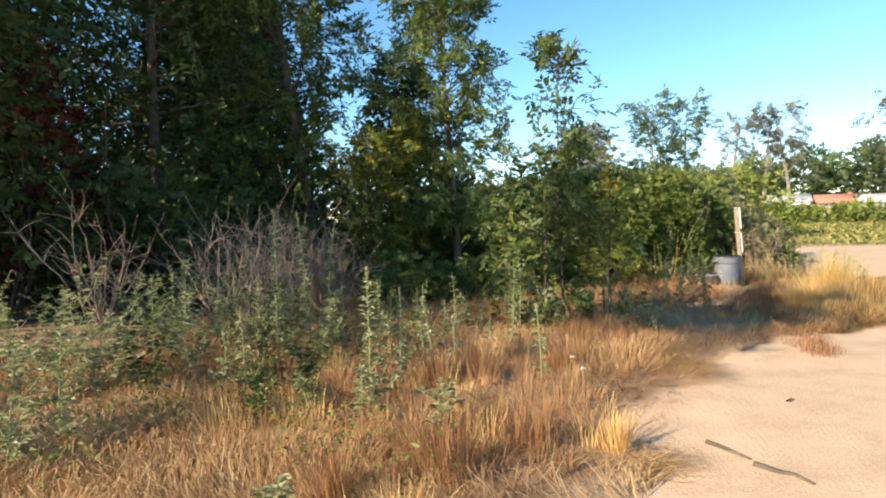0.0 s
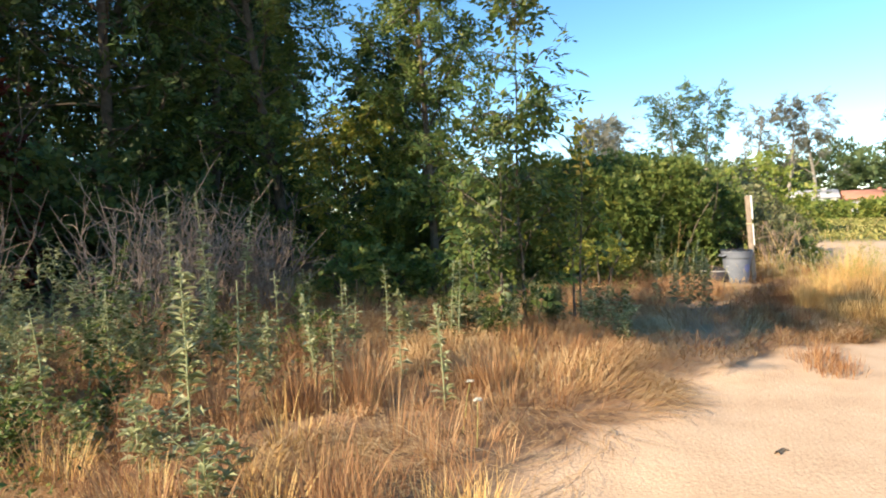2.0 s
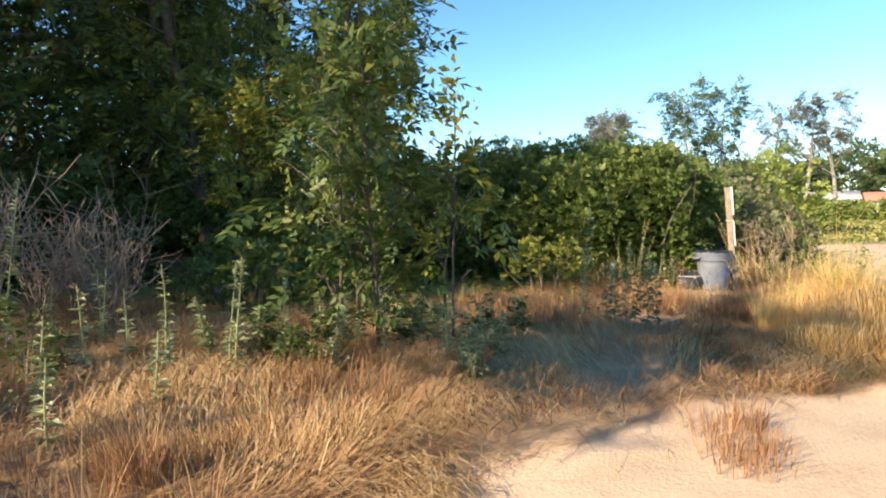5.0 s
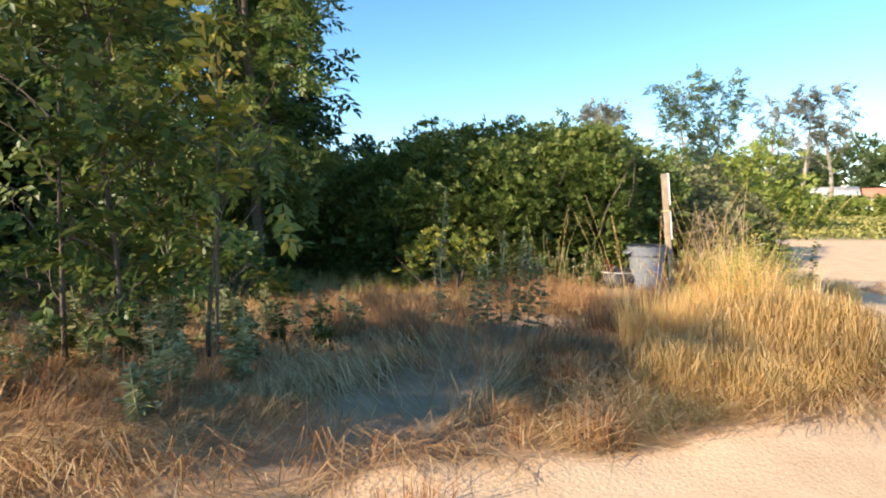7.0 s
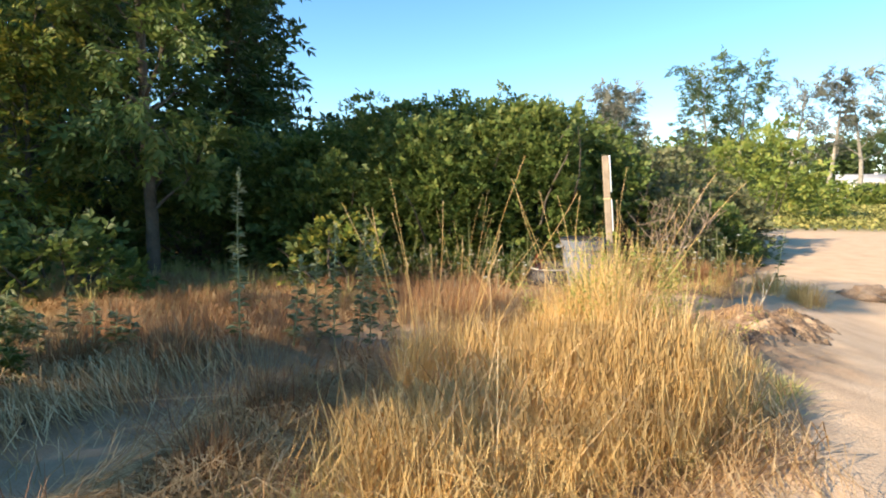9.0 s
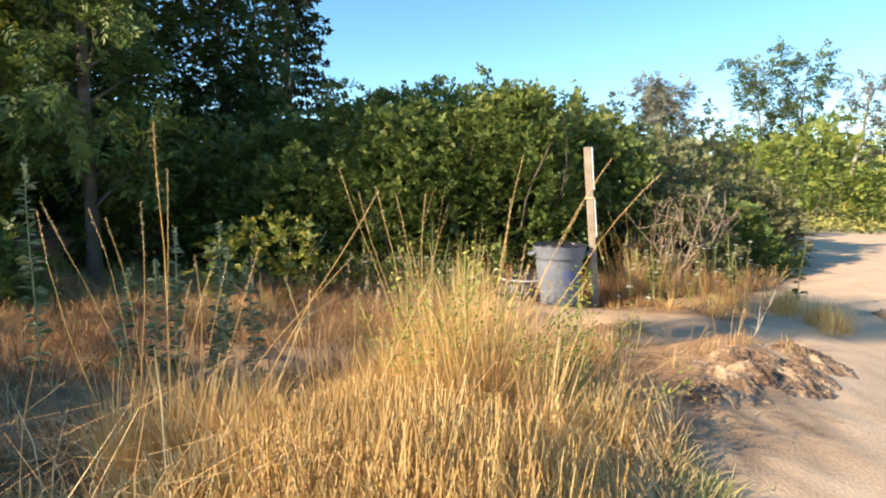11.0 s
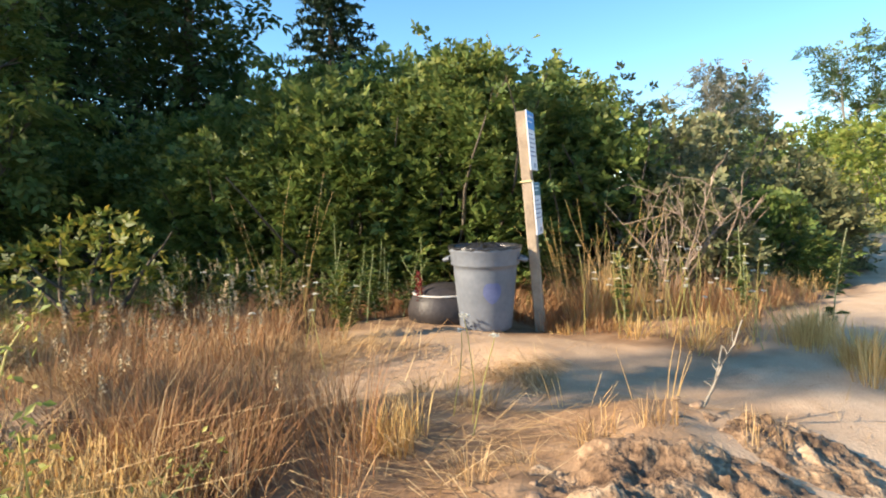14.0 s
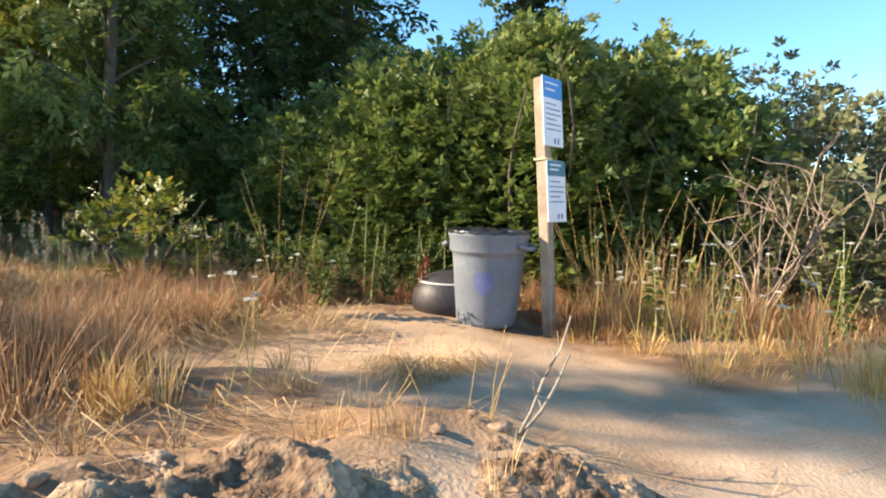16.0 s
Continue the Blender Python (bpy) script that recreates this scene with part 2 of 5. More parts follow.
def thing(name, at, label, category, group="", kind="", turn=0.0):
    ob = new(name)
    ob.empty_display_size = 0.1
    ob.location = at
    ob.rotation_euler[2] = turn
    return tagged(ob, label, category, group, kind)


def part(name, me, parent, label=""):
    ob = new(name, me)
    ob.parent = parent
    return tagged(ob, label)


def merge(pieces):
    """Join (verts, faces) pairs of one face size."""
    vs, fs, k = [], [], 0
    for v, f in pieces:
        vs.append(v)
        fs.append(np.asarray(f) + k)
        k += len(v)
    return np.concatenate(vs), np.concatenate(fs)


def tube(points, radii, sides=5):
    p = np.asarray(points, dtype=float)
    r = np.broadcast_to(np.asarray(radii, dtype=float), (len(p),))
    d = np.gradient(p, axis=0)
    d /= np.linalg.norm(d, axis=1, keepdims=True) + 1e-9
    up = np.where(np.abs(d[:, 2:3]) > 0.9, np.array([[1.0, 0, 0]]), np.array([[0, 0, 1.0]]))
    a = np.cross(d, up)
    a /= np.linalg.norm(a, axis=1, keepdims=True) + 1e-9
    b = np.cross(d, a)
    ang = np.arange(sides) * 2 * np.pi / sides
    ring = p[:, None] + r[:, None, None] * (np.cos(ang)[None, :, None] * a[:, None] + np.sin(ang)[None, :, None] * b[:, None])
    i, j = np.meshgrid(np.arange(len(p) - 1), np.arange(sides), indexing="ij")
    q = np.stack([i * sides + j, i * sides + (j + 1) % sides, (i + 1) * sides + (j + 1) % sides, (i + 1) * sides + j], -1).reshape(-1, 4)
    return ring.reshape(-1, 3), q


def leaves(centres, size, up_bias=0.6, out=None, narrow=0.45, droop=0.0):
    """Folded leaves, four corners each: base, side, tip, side."""
    n = len(centres)
    nrm = rng.normal(size=(n, 3))
    nrm[:, 2] = np.abs(nrm[:, 2]) + up_bias
    if out is not None:
        nrm += out * 0.9
    nrm /= np.linalg.norm(nrm, axis=1, keepdims=True)
    t = np.cross(nrm, rng.normal(size=(n, 3)))
    t[:, 2] -= droop
    t /= np.linalg.norm(t, axis=1, keepdims=True)
    s = np.cross(nrm, t)
    s /= np.linalg.norm(s, axis=1, keepdims=True)
    ln = (size * rng.uniform(0.6, 1.3, n))[:, None]
    w = ln * narrow
    c = np.asarray(centres)
    fold = nrm * ln * 0.12
    v = np.stack([c - t * ln * 0.5, c + s * w * 0.5 + fold, c + t * ln * 0.5, c - s * w * 0.5 + fold], 1).reshape(-1, 3)
    k = np.arange(n)[:, None] * 4
    return v, np.concatenate([k + [0, 1, 2], k + [0, 2, 3]])


def sprays(at, along, per, reach, size, narrow=0.45, sag=0.25):
    """Compound leaves: pairs of leaflets along short stalks, with one at the tip."""
    n = len(at)
    u = along + rng.normal(0, 0.45, (n, 3)) * np.array([1, 1, 0.6])
    u /= np.linalg.norm(u, axis=1, keepdims=True) + 1e-9
    nrm = rng.normal(0, 0.45, (n, 3)) + np.array([0, 0, 1.0])
    side = np.cross(u, nrm)
    side /= np.linalg.norm(side, axis=1, keepdims=True) + 1e-9
    nrm = np.cross(side, u)
    ln = rng.uniform(0.7, 1.25, (n, 1))
    out = []
    for j in range(per):
        k = min(1.0, (j // 2 + 1) / (per // 2 + 0.5))
        sgn = 0.0 if j == per - 1 else (1.0 if j % 2 else -1.0)
        b = at + u * reach * ln * k - np.array([0, 0, 1.0]) * reach * sag * k * k
        d = u * (0.55 if sgn else 1.0) + side * sgn * 0.85 + rng.normal(0, 0.22, (n, 3)) - np.array([0, 0, 0.2])
        d /= np.linalg.norm(d, axis=1, keepdims=True)
        w = np.cross(d, nrm)
        w /= np.linalg.norm(w, axis=1, keepdims=True) + 1e-9
        z = size * ln * rng.uniform(0.75, 1.25, (n, 1))
        m = b + d * z * 0.45
        out.append(np.stack([b, m + w * z * narrow * 0.5 + nrm * z * 0.08, b + d * z, m - w * z * narrow * 0.5 + nrm * z * 0.08], 1))
    v = np.concatenate(out).reshape(-1, 3)
    k = np.arange(n * per)[:, None] * 4
    return v, np.concatenate([k + [0, 1, 2], k + [0, 2, 3]])


def tufts(centres, per, height, radius, lean, width, sag=0.35):
    """Tufts of grass: blades rise from a small base, fan outwards and arch over, each tuft with its own sway."""
    m = len(centres)
    n = m * per
    own = np.repeat(np.arange(m), per)
    a = rng.uniform(0, 2 * np.pi, n)
    r = np.sqrt(rng.random(n))
    lean = np.broadcast_to(np.asarray(lean, dtype=float), (m,))[own]
    rad = np.broadcast_to(np.asarray(radius, dtype=float), (m,))[own]
    xy = np.asarray(centres)[own] + (rad * r)[:, None] * np.stack([np.cos(a), np.sin(a)], 1)
    base = np.column_stack([xy, gz(xy[:, 0], xy[:, 1]) - 0.012])
    sway_a = 7.0 * vnoise(xy[:, 0], xy[:, 1], 0.5, 27) + rng.normal(0, 0.9, m)[own]
    sway = rng.uniform(0.05, 0.6, m)[own] * lean
    out = lean * r * rng.uniform(0.3, 1.5, n)
    d = np.stack([np.cos(a) * out + np.cos(sway_a) * sway, np.sin(a) * out + np.sin(sway_a) * sway, np.zeros(n)], 1) + rng.normal(0, 0.1, (n, 3)) * np.array([1, 1, 0])
    far = np.linalg.norm(d, axis=1, keepdims=True)
    h = (np.broadcast_to(np.asarray(height, dtype=float), (m,))[own] * rng.uniform(0.4, 1.1, n))[:, None]
    s = np.stack([-d[:, 1], d[:, 0], np.zeros(n)], 1) / (far + 1e-6)
    w = (width * rng.uniform(0.6, 1.4, n))[:, None] * 0.5
    up = np.array([[0, 0, 1.0]])

    def at(t):
        return base + up * h * (t - sag * np.clip(far, 0, 1.6) * t * t) + d * h * (0.35 * t + 0.65 * t * t)

    p1, p2, p3 = at(0.4), at(0.75), at(1.0)
    v = np.stack([base - s * w, base + s * w, p1 + s * w, p1 - s * w, p2 + s * w * 0.7, p2 - s * w * 0.7, p3], 1).reshape(-1, 3)
    k = np.arange(n)[:, None] * 7
    return v, np.concatenate([k + [0, 1, 2], k + [0, 2, 3], k + [3, 2, 4], k + [3, 4, 5], k + [5, 4, 6]])


def lodged(p, length, width, lift=0.09, stray=0.4):
    """Long straw that has fallen over and lies combed one way in swirls."""
    n = len(p)
    a = 11.0 * vnoise(p[:, 0], p[:, 1], 0.55, 26) + rng.normal(0, stray, n)
    ln = length * rng.uniform(0.5, 1.3, n)
    d = np.stack([np.cos(a), np.sin(a)], 1)
    side = np.stack([-np.sin(a), np.cos(a), np.zeros(n)], 1) * (width * rng.uniform(0.6, 1.4, n))[:, None] * 0.5
    z = lift * rng.random(n) * (0.4 + 1.2 * vnoise(p[:, 0], p[:, 1], 1.7, 28))
    bend = (rng.normal(0, 0.12, n) * ln)[:, None] * side / (np.linalg.norm(side, axis=1, keepdims=True) + 1e-9)
    rows = []
    for f, hgt in ((0.0, 0.1), (0.5, 1.0), (1.0, 0.55)):
        q = p + d * (ln * f)[:, None]
        rows.append(np.column_stack([q, gz(q[:, 0], q[:, 1]) + 0.006 + z * hgt]) + bend * (4 * f * (1 - f)))
    v = np.stack([rows[0] - side, rows[0] + side, rows[1] + side, rows[1] - side, rows[2]], 1).reshape(-1, 3)
    k = np.arange(n)[:, None] * 5
    return v, np.concatenate([k + [0, 1, 2], k + [0, 2, 3], k + [3, 2, 4]])


def blades(base, height, width, lean, curl=0.35, flat=0.0):
    """Grass blades of two segments, tapering to a tip."""
    n = len(base)
    a = 9.0 * vnoise(base[:, 0], base[:, 1], 1.4, 21) + rng.normal(0, 2.6, n)
    h = (height * rng.uniform(0.4, 1.2, n))[:, None]
    d = np.stack([np.cos(a), np.sin(a), np.zeros(n)], 1)
    s = np.stack([-np.sin(a), np.cos(a), np.zeros(n)], 1)
    ln = (lean * rng.uniform(0.1, 1.9, n) * (0.5 + vnoise(base[:, 0], base[:, 1], 2.2, 22)))[:, None]
    w = (width * rng.uniform(0.6, 1.4, n))[:, None] * 0.5
    up = np.array([[0, 0, 1.0]]) * (1 - flat)
    mid = base + up * h * 0.6 + d * h * ln * 0.45
    tip = base + up * h * (1 - 0.25 * np.clip(ln, 0, 1.5)) + d * h * (ln + curl * rng.uniform(0, 1, (n, 1)))
    v = np.stack([base - s * w, base + s * w, mid + s * w * 0.8, mid - s * w * 0.8, tip], 1).reshape(-1, 3)
    k = np.arange(n)[:, None] * 5
    return v, np.concatenate([k + [0, 1, 2], k + [0, 2, 3], k + [3, 2, 4]])


def vnoise(x, y, scale, seed=0):
    """Smooth value noise on arrays, 0 to 1."""
    x, y = np.asarray(x) * scale + seed * 17.3, np.asarray(y) * scale + seed * 9.1
    xi, yi = np.floor(x), np.floor(y)
    fx, fy = x - xi, y - yi
    fx, fy = fx * fx * (3 - 2 * fx), fy * fy * (3 - 2 * fy)

    def h(a, b):
        return np.mod(np.sin(a * 127.1 + b * 311.7) * 43758.5453, 1.0)

    return (h(xi, yi) * (1 - fx) + h(xi + 1, yi) * fx) * (1 - fy) + (h(xi, yi + 1) * (1 - fx) + h(xi + 1, yi + 1) * fx) * fy


# ---- the lie of the land ----
EDGE_Y = [-40, -6, -0.5, 0.9, 2.3, 3.2, 3.9, 4.6, 5.2, 6.0, 7.0, 8.0, 9.2, 12, 15, 22, 27, 60]
EDGE_X = [-14, -2.6, 0.35, 0.85, 1.5, 2.5, 3.7, 4.7, 5.35, 5.85, 6.15, 6.35, 6.6, 7.1, 8.2, 9.6, 11.5, 30]
TRAIL = [(1.7, 2.6), (2.35, 4.0), (2.6, 5.2), (2.85, 6.5), (3.3, 7.7), (4.3, 8.9), (5.0, 9.6)]
RIDGE = [(4.9, 5.7), (5.55, 6.7), (5.95, 7.7), (6.2, 8.8)]


def line_gap(x, y, pts):
    best = np.full(np.shape(x), 1e9)
    for (ax, ay), (bx, by) in zip(pts[:-1], pts[1:]):
        dx, dy = bx - ax, by - ay
        t = np.clip(((x - ax) * dx + (y - ay) * dy) / (dx * dx + dy * dy), 0, 1)
        best = np.minimum(best, np.hypot(x - ax - t * dx, y - ay - t * dy))
    return best


def inside_road(x, y):
    """Metres past the grass edge of the sandy road, negative on the grass."""
    return (x - np.interp(y, EDGE_Y, EDGE_X)) * 0.75


def step(a, b, v):
    t = np.clip((v - a) / (b - a), 0, 1)
    return t * t * (3 - 2 * t)


def gz(x, y):
    x, y = np.asarray(x, dtype=float), np.asarray(y, dtype=float)
    z = np.interp(y, [-40, -5, 0, 3, 6, 8.5, 11, 16, 28, 40, 70, 200, 2000], [0.6, 0.45, 0.38, 0.32, 0.2, 0.08, 0.0, 0.0, -0.1, -0.05, 0.0, 0.0, 0.0])
    near = step(60, 30, np.hypot(x, y))
    r = inside_road(x, y)
    z = z - 0.24 * step(0.0, 1.0, r) * step(2.5, 6.0, y) * step(13, 9, y)
    z = z - 0.12 * step(0.6, 0.1, line_gap(x, y, TRAIL)) * step(2.5, 4.0, y)
    z = z + 0.15 * np.exp(-(line_gap(x, y, RIDGE) / 0.38) ** 2)
    z = z + 0.05 * np.clip(-x - 2, 0, 8) * near
    amp = 0.05 * near * (1 - 0.8 * step(0.0, 0.6, r))
    z = z + amp * (vnoise(x, y, 0.9, 1) - 0.5) * 2 + amp * 0.5 * (vnoise(x, y, 3.1, 2) - 0.5)
    rough = np.exp(-(line_gap(x, y, RIDGE) / 0.5) ** 2)
    rough = rough * step(5.6, 6.4, y)
    crest = 1 - np.abs(2 * vnoise(x, y, 3.2, 3) - 1)
    z = z + rough * (0.06 * (crest - 0.6) + 0.05 * (vnoise(x, y, 7.0, 4) - 0.5) + 0.03 * (vnoise(x, y, 13.0, 5) - 0.5))
    return z


def bareness(x, y):
    r = inside_road(x, y) + 0.35 * (vnoise(x, y, 2.3, 5) - 0.5) + 0.15 * (vnoise(x, y, 8.0, 6) - 0.5)
    b = step(-0.25, 0.15, r) * step(31, 27, y + 2 * vnoise(x, y, 0.4, 7))
    b = np.maximum(b, 0.4 * step(0.5, 0.25, line_gap(x, y, TRAIL) + 0.2 * (vnoise(x, y, 3.0, 8) - 0.5)))
    c = np.hypot((x - 5.2) / 1.7, (y - 9.7) / 1.0) + 0.25 * (vnoise(x, y, 2.5, 9) - 0.5)
    return np.maximum(b, 0.55 * step(1.05, 0.8, c))


def build_ground():
    def axis(lo, hi, fine_lo, fine_hi, fine, grow):
        mid = list(np.arange(fine_lo, fine_hi, fine))
        a, s = [], fine
        v = fine_lo
        while v > lo:
            s *= grow
            v -= s
            a.append(v)
        b, s = [], fine
        v = mid[-1]
        while v < hi:
            s *= grow
            v += s
            b.append(v)
        return np.array(a[::-1] + mid + b)

    xs = axis(-2500, 2500, -4.0, 9.0, 0.064, 1.14)
    ys = axis(-600, 3000, -3.0, 12.5, 0.064, 1.14)
    X, Y = np.meshgrid(xs, ys, indexing="ij")
    Z = gz(X, Y)
    v = np.stack([X, Y, Z], -1).reshape(-1, 3)
    ny = len(ys)
    i, j = np.meshgrid(np.arange(len(xs) - 1), np.arange(ny - 1), indexing="ij")
    q = np.stack([i * ny + j, (i + 1) * ny + j, (i + 1) * ny + j + 1, i * ny + j + 1], -1).reshape(-1, 4)
    me = mesh_of("ground", v, q, M["ground"], True)
    bare = me.attributes.new("bare", "FLOAT", "POINT")
    bare.data.foreach_set("value", bareness(v[:, 0], v[:, 1]).astype(np.float32))
    green = me.attributes.new("green", "FLOAT", "POINT")
    green.data.foreach_set("value", step(24, 30, v[:, 1] + 0.4 * np.abs(v[:, 0])).astype(np.float32))
    tagged(new("ground", me), "sandy track and dry brown earth sloping between grass verges", "ground", kind="structure")


build_ground()


# ---- trees and shrubs ----
def branch_points(start, direction, length, n=6, wander=0.18, rise=0.1):
    p, d = [np.array(start, dtype=float)], np.array(direction, dtype=float)
    d /= np.linalg.norm(d)
    for _ in range(n):
        d = d + rng.normal(0, wander, 3) + np.array([0, 0, rise])
        d /= np.linalg.norm(d)
        p.append(p[-1] + d * length / n)
    return np.array(p)


def tree(at, height, spread, leaf, wood, label, category="tree", group="", leaf_size=0.09, count=9000, trunk_r=0.12, first=0.2, limbs=22, up=0.5, lean=(0, 0), name="tree", cloud=0.28, narrow=0.45, bare=0.0, taper=0.75):
    """Trunk with limbs and twigs, and leaves in loose sprays along them."""
    x, y = at
    root = thing(name, (x, y, float(gz(x, y)) - 0.05), label, category, group)
    trunk = branch_points((0, 0, 0), (lean[0], lean[1], 1), height, 9, 0.05, 0.05)
    wood_parts = [tube(trunk, np.linspace(trunk_r, trunk_r * 0.12, len(trunk)), 7)]
    twig_lines = []
    for k in range(limbs):
        f = first + (1 - first) * (k + rng.uniform(0, 1)) / limbs
        i = f * (len(trunk) - 1)
        a = min(int(i), len(trunk) - 2)
        p = trunk[a] + (trunk[a + 1] - trunk[a]) * (i - a)
        ang = k * 2.4 + rng.uniform(-0.5, 0.5)
        prof = math.sin(math.pi * (0.05 + 0.8 * (max(0.0, 1 - f) / (1 - first)) ** 0.8)) ** 0.7
        ln = spread * (taper * prof + 1 - taper) * rng.uniform(0.6, 1.15)
        limb = branch_points(p, (math.cos(ang), math.sin(ang), up), ln, 6, 0.16, 0.04)
        wood_parts.append(tube(limb, np.linspace(trunk_r * 0.3 * (1.1 - f * 0.7), 0.006, len(limb)), 5))
        for m in range(4):
            q = limb[2 + (m + 1) % 5]
            tw = branch_points(q, rng.normal(0, 1, 3) + np.array([math.cos(ang), math.sin(ang), 0.2]), ln * rng.uniform(0.25, 0.5), 4, 0.25, 0.02)
            wood_parts.append(tube(tw, np.linspace(0.012 * height / 6, 0.003, len(tw)), 3)[0:2])
            twig_lines.append(tw)
        twig_lines.append(limb[2:])
    twig_lines.append(trunk[-3:])
    part("trunk", mesh_of("trunk", *merge(wood_parts), wood, True), root)
    segs = [(s[i], s[i + 1]) for s in twig_lines for i in range(len(s) - 1)]
    a = np.array([s[0] for s in segs])
    b = np.array([s[1] for s in segs])
    per = 9
    m = count // per
    pick = rng.integers(0, len(segs), m)
    c = a[pick] + (b - a)[pick] * rng.uniform(0, 1, (m, 1)) + rng.normal(0, cloud, (m, 3)) * np.array([1, 1, 0.7])
    along = (b - a)[pick]
    along = along / (np.linalg.norm(along, axis=1, keepdims=True) + 1e-9) + np.array([0, 0, -0.15])
    keep = c[:, 2] > 0.25
    part("crown", mesh_of("crown", *sprays(c[keep], along[keep], per, leaf_size * 2.3, leaf_size, narrow), leaf), root)
    return root


def shrub(at, rx, ry, h, leaf, label, category="shrub", group="", leaf_size=0.07, count=9000, stems=10, name="shrub", lump=0.35, wood=None, narrow=0.5, low=0.1, shoots=24, spray=26, square=2.0):
    """A many-stemmed bush: leaves thick on an uneven outer shell, thinner inside."""
    x, y = at
    root = thing(name, (x, y, float(gz(x, y)) - 0.05), label, category, group)
    tips = []
    for k in range(stems):
        a = k * 2.4
        s = branch_points((0.25 * rx * math.cos(a), 0.25 * ry * math.sin(a), 0), (math.cos(a) * 0.7 * rx / h, math.sin(a) * 0.7 * ry / h, 1), h * rng.uniform(0.75, 1.0), 7, 0.16, 0.05)
        part("stem", mesh_of("stem", *tube(s, np.linspace(0.03, 0.005, len(s)), 5), wood or M["bark"], True), root)
    lumps = rng.normal(size=(26, 3))
    lumps[:, 2] = np.abs(lumps[:, 2])
    lumps /= np.linalg.norm(lumps, axis=1, keepdims=True)
    lump_r = rng.uniform(-0.22, 0.3, 26)
    d = rng.normal(size=(count, 3))
    d[:, 2] = np.abs(d[:, 2]) * 1.1 - low
    d /= np.linalg.norm(d, axis=1, keepdims=True)
    d *= (np.abs(d) ** square).sum(1, keepdims=True) ** (-1 / square)
    w = np.exp(-((1 - (d / np.linalg.norm(d, axis=1, keepdims=True)) @ lumps.T) / 0.06))
    r = 1 + lump * (w * lump_r).sum(1)
    r *= 1 - np.abs(rng.normal(0, 0.15, count)) + rng.normal(0, 0.015, count)
    n_spray = max(40, count // spray)
    pick = rng.integers(0, n_spray, count)
    away = rng.normal(0, 0.055, n_spray)
    c = d[pick] * (r[pick] + away[pick])[:, None] * np.array([rx, ry, h])
    c = c + rng.normal(0, leaf_size * 1.15, (count, 3)) * np.array([1.2, 1.2, 0.7])
    d = d[pick]
    twigs = []
    for k in range(shoots):
        e = d[rng.integers(0, count)] * np.array([rx, ry, h])
        t = branch_points(e * 0.9, e + np.array([0, 0, h * 0.5]), h * rng.uniform(0.12, 0.24), 5, 0.15, 0.05)
        i = rng.integers(0, 6, 22)
        twigs.append(t[i] + rng.normal(0, leaf_size * 0.5, (22, 3)))
    if twigs:
        tw = np.concatenate(twigs)
        c, d = np.concatenate([c, tw]), np.concatenate([d, tw / np.linalg.norm(tw, axis=1, keepdims=True)])
    c[:, 2] = np.clip(c[:, 2], 0.08, None)
    part("crown", mesh_of("crown", *sprays(c[::6], d[::6] + np.array([0, 0, 0.1]), 6, leaf_size * 1.3, leaf_size * 1.05, narrow), leaf), root)
    return root


def conifer(at, height, spread, label, group="", name="fir_tree", tiers=28, leaf=None, per=34):
    x, y = at
    root = thing(name, (x, y, float(gz(x, y)) - 0.05), label, "tree", group)
    trunk = branch_points((0, 0, 0), (0, 0, 1), height, 8, 0.015, 0.1)
    bits = [tube(trunk, np.linspace(height * 0.018, 0.02, len(trunk)), 7)]
    cs = []
    for k in range(tiers):
        f = 0.08 + 0.9 * k / tiers
        for m in range(7):
            a = m * 0.9 + k * 0.55 + rng.uniform(-0.2, 0.2)
            ln = spread * (1 - f) ** 0.8 * rng.uniform(0.7, 1.1) + 0.15
            b = branch_points((0, 0, height * f), (math.cos(a), math.sin(a), 0.12), ln, 5, 0.06, -0.07)
            bits.append(tube(b, np.linspace(0.03, 0.006, len(b)), 3))
            t = rng.uniform(0.15, 1, (per, 1)) * 4.99
            i = t.astype(int)[:, 0]
            p = b[i] + (b[i + 1] - b[i]) * (t - i[:, None])
            cs.append(p + rng.normal(0, 0.1 * ln / spread + 0.08, (per, 3)) * np.array([1, 1, 0.5]) - np.array([0, 0, 0.1]))
    part("trunk", mesh_of("trunk", *merge(bits), M["bark"], True), root)
    part("crown", mesh_of("crown", *leaves(np.concatenate(cs), spread * 0.13, 1.2, narrow=0.3, droop=0.6), leaf or M["needle"]), root)
    return root


# broadleaf trees beside the track
tree((-1.5, 10.1), 8.6, 1.75, M["leaf_ash"], M["bark"], "tall slender ash tree with fine dark green leaves, sky showing through", group="trees at the wood's edge", leaf_size=0.12, count=26000, trunk_r=0.1, first=0.1, limbs=44, up=0.8, cloud=0.14)
tree((-5.3, 11.2), 10.5, 2.1, M["leaf_ash"], M["bark"], "broad dark tree leaning out of the wood", group="trees at the wood's edge", leaf_size=0.13, count=24000, trunk_r=0.16, first=0.08, limbs=46, up=0.5, cloud=0.18)
tree((-3.5, 9.8), 3.4, 1.3, M["leaf_turning"], M["bark"], "low tree with yellowing leaves at the wood's edge", group="trees at the wood's edge", leaf_size=0.11, count=9000, trunk_r=0.07, first=0.1, limbs=26, up=0.5, cloud=0.15)
tree((0.5, 4.65), 3.75, 0.52, M["leaf_sapling"], M["bark"], "thin young sapling with long green leaves", "sapling", leaf_size=0.1, count=2600, trunk_r=0.022, first=0.12, limbs=30, up=0.9, cloud=0.07, taper=1.0, name="sapling")
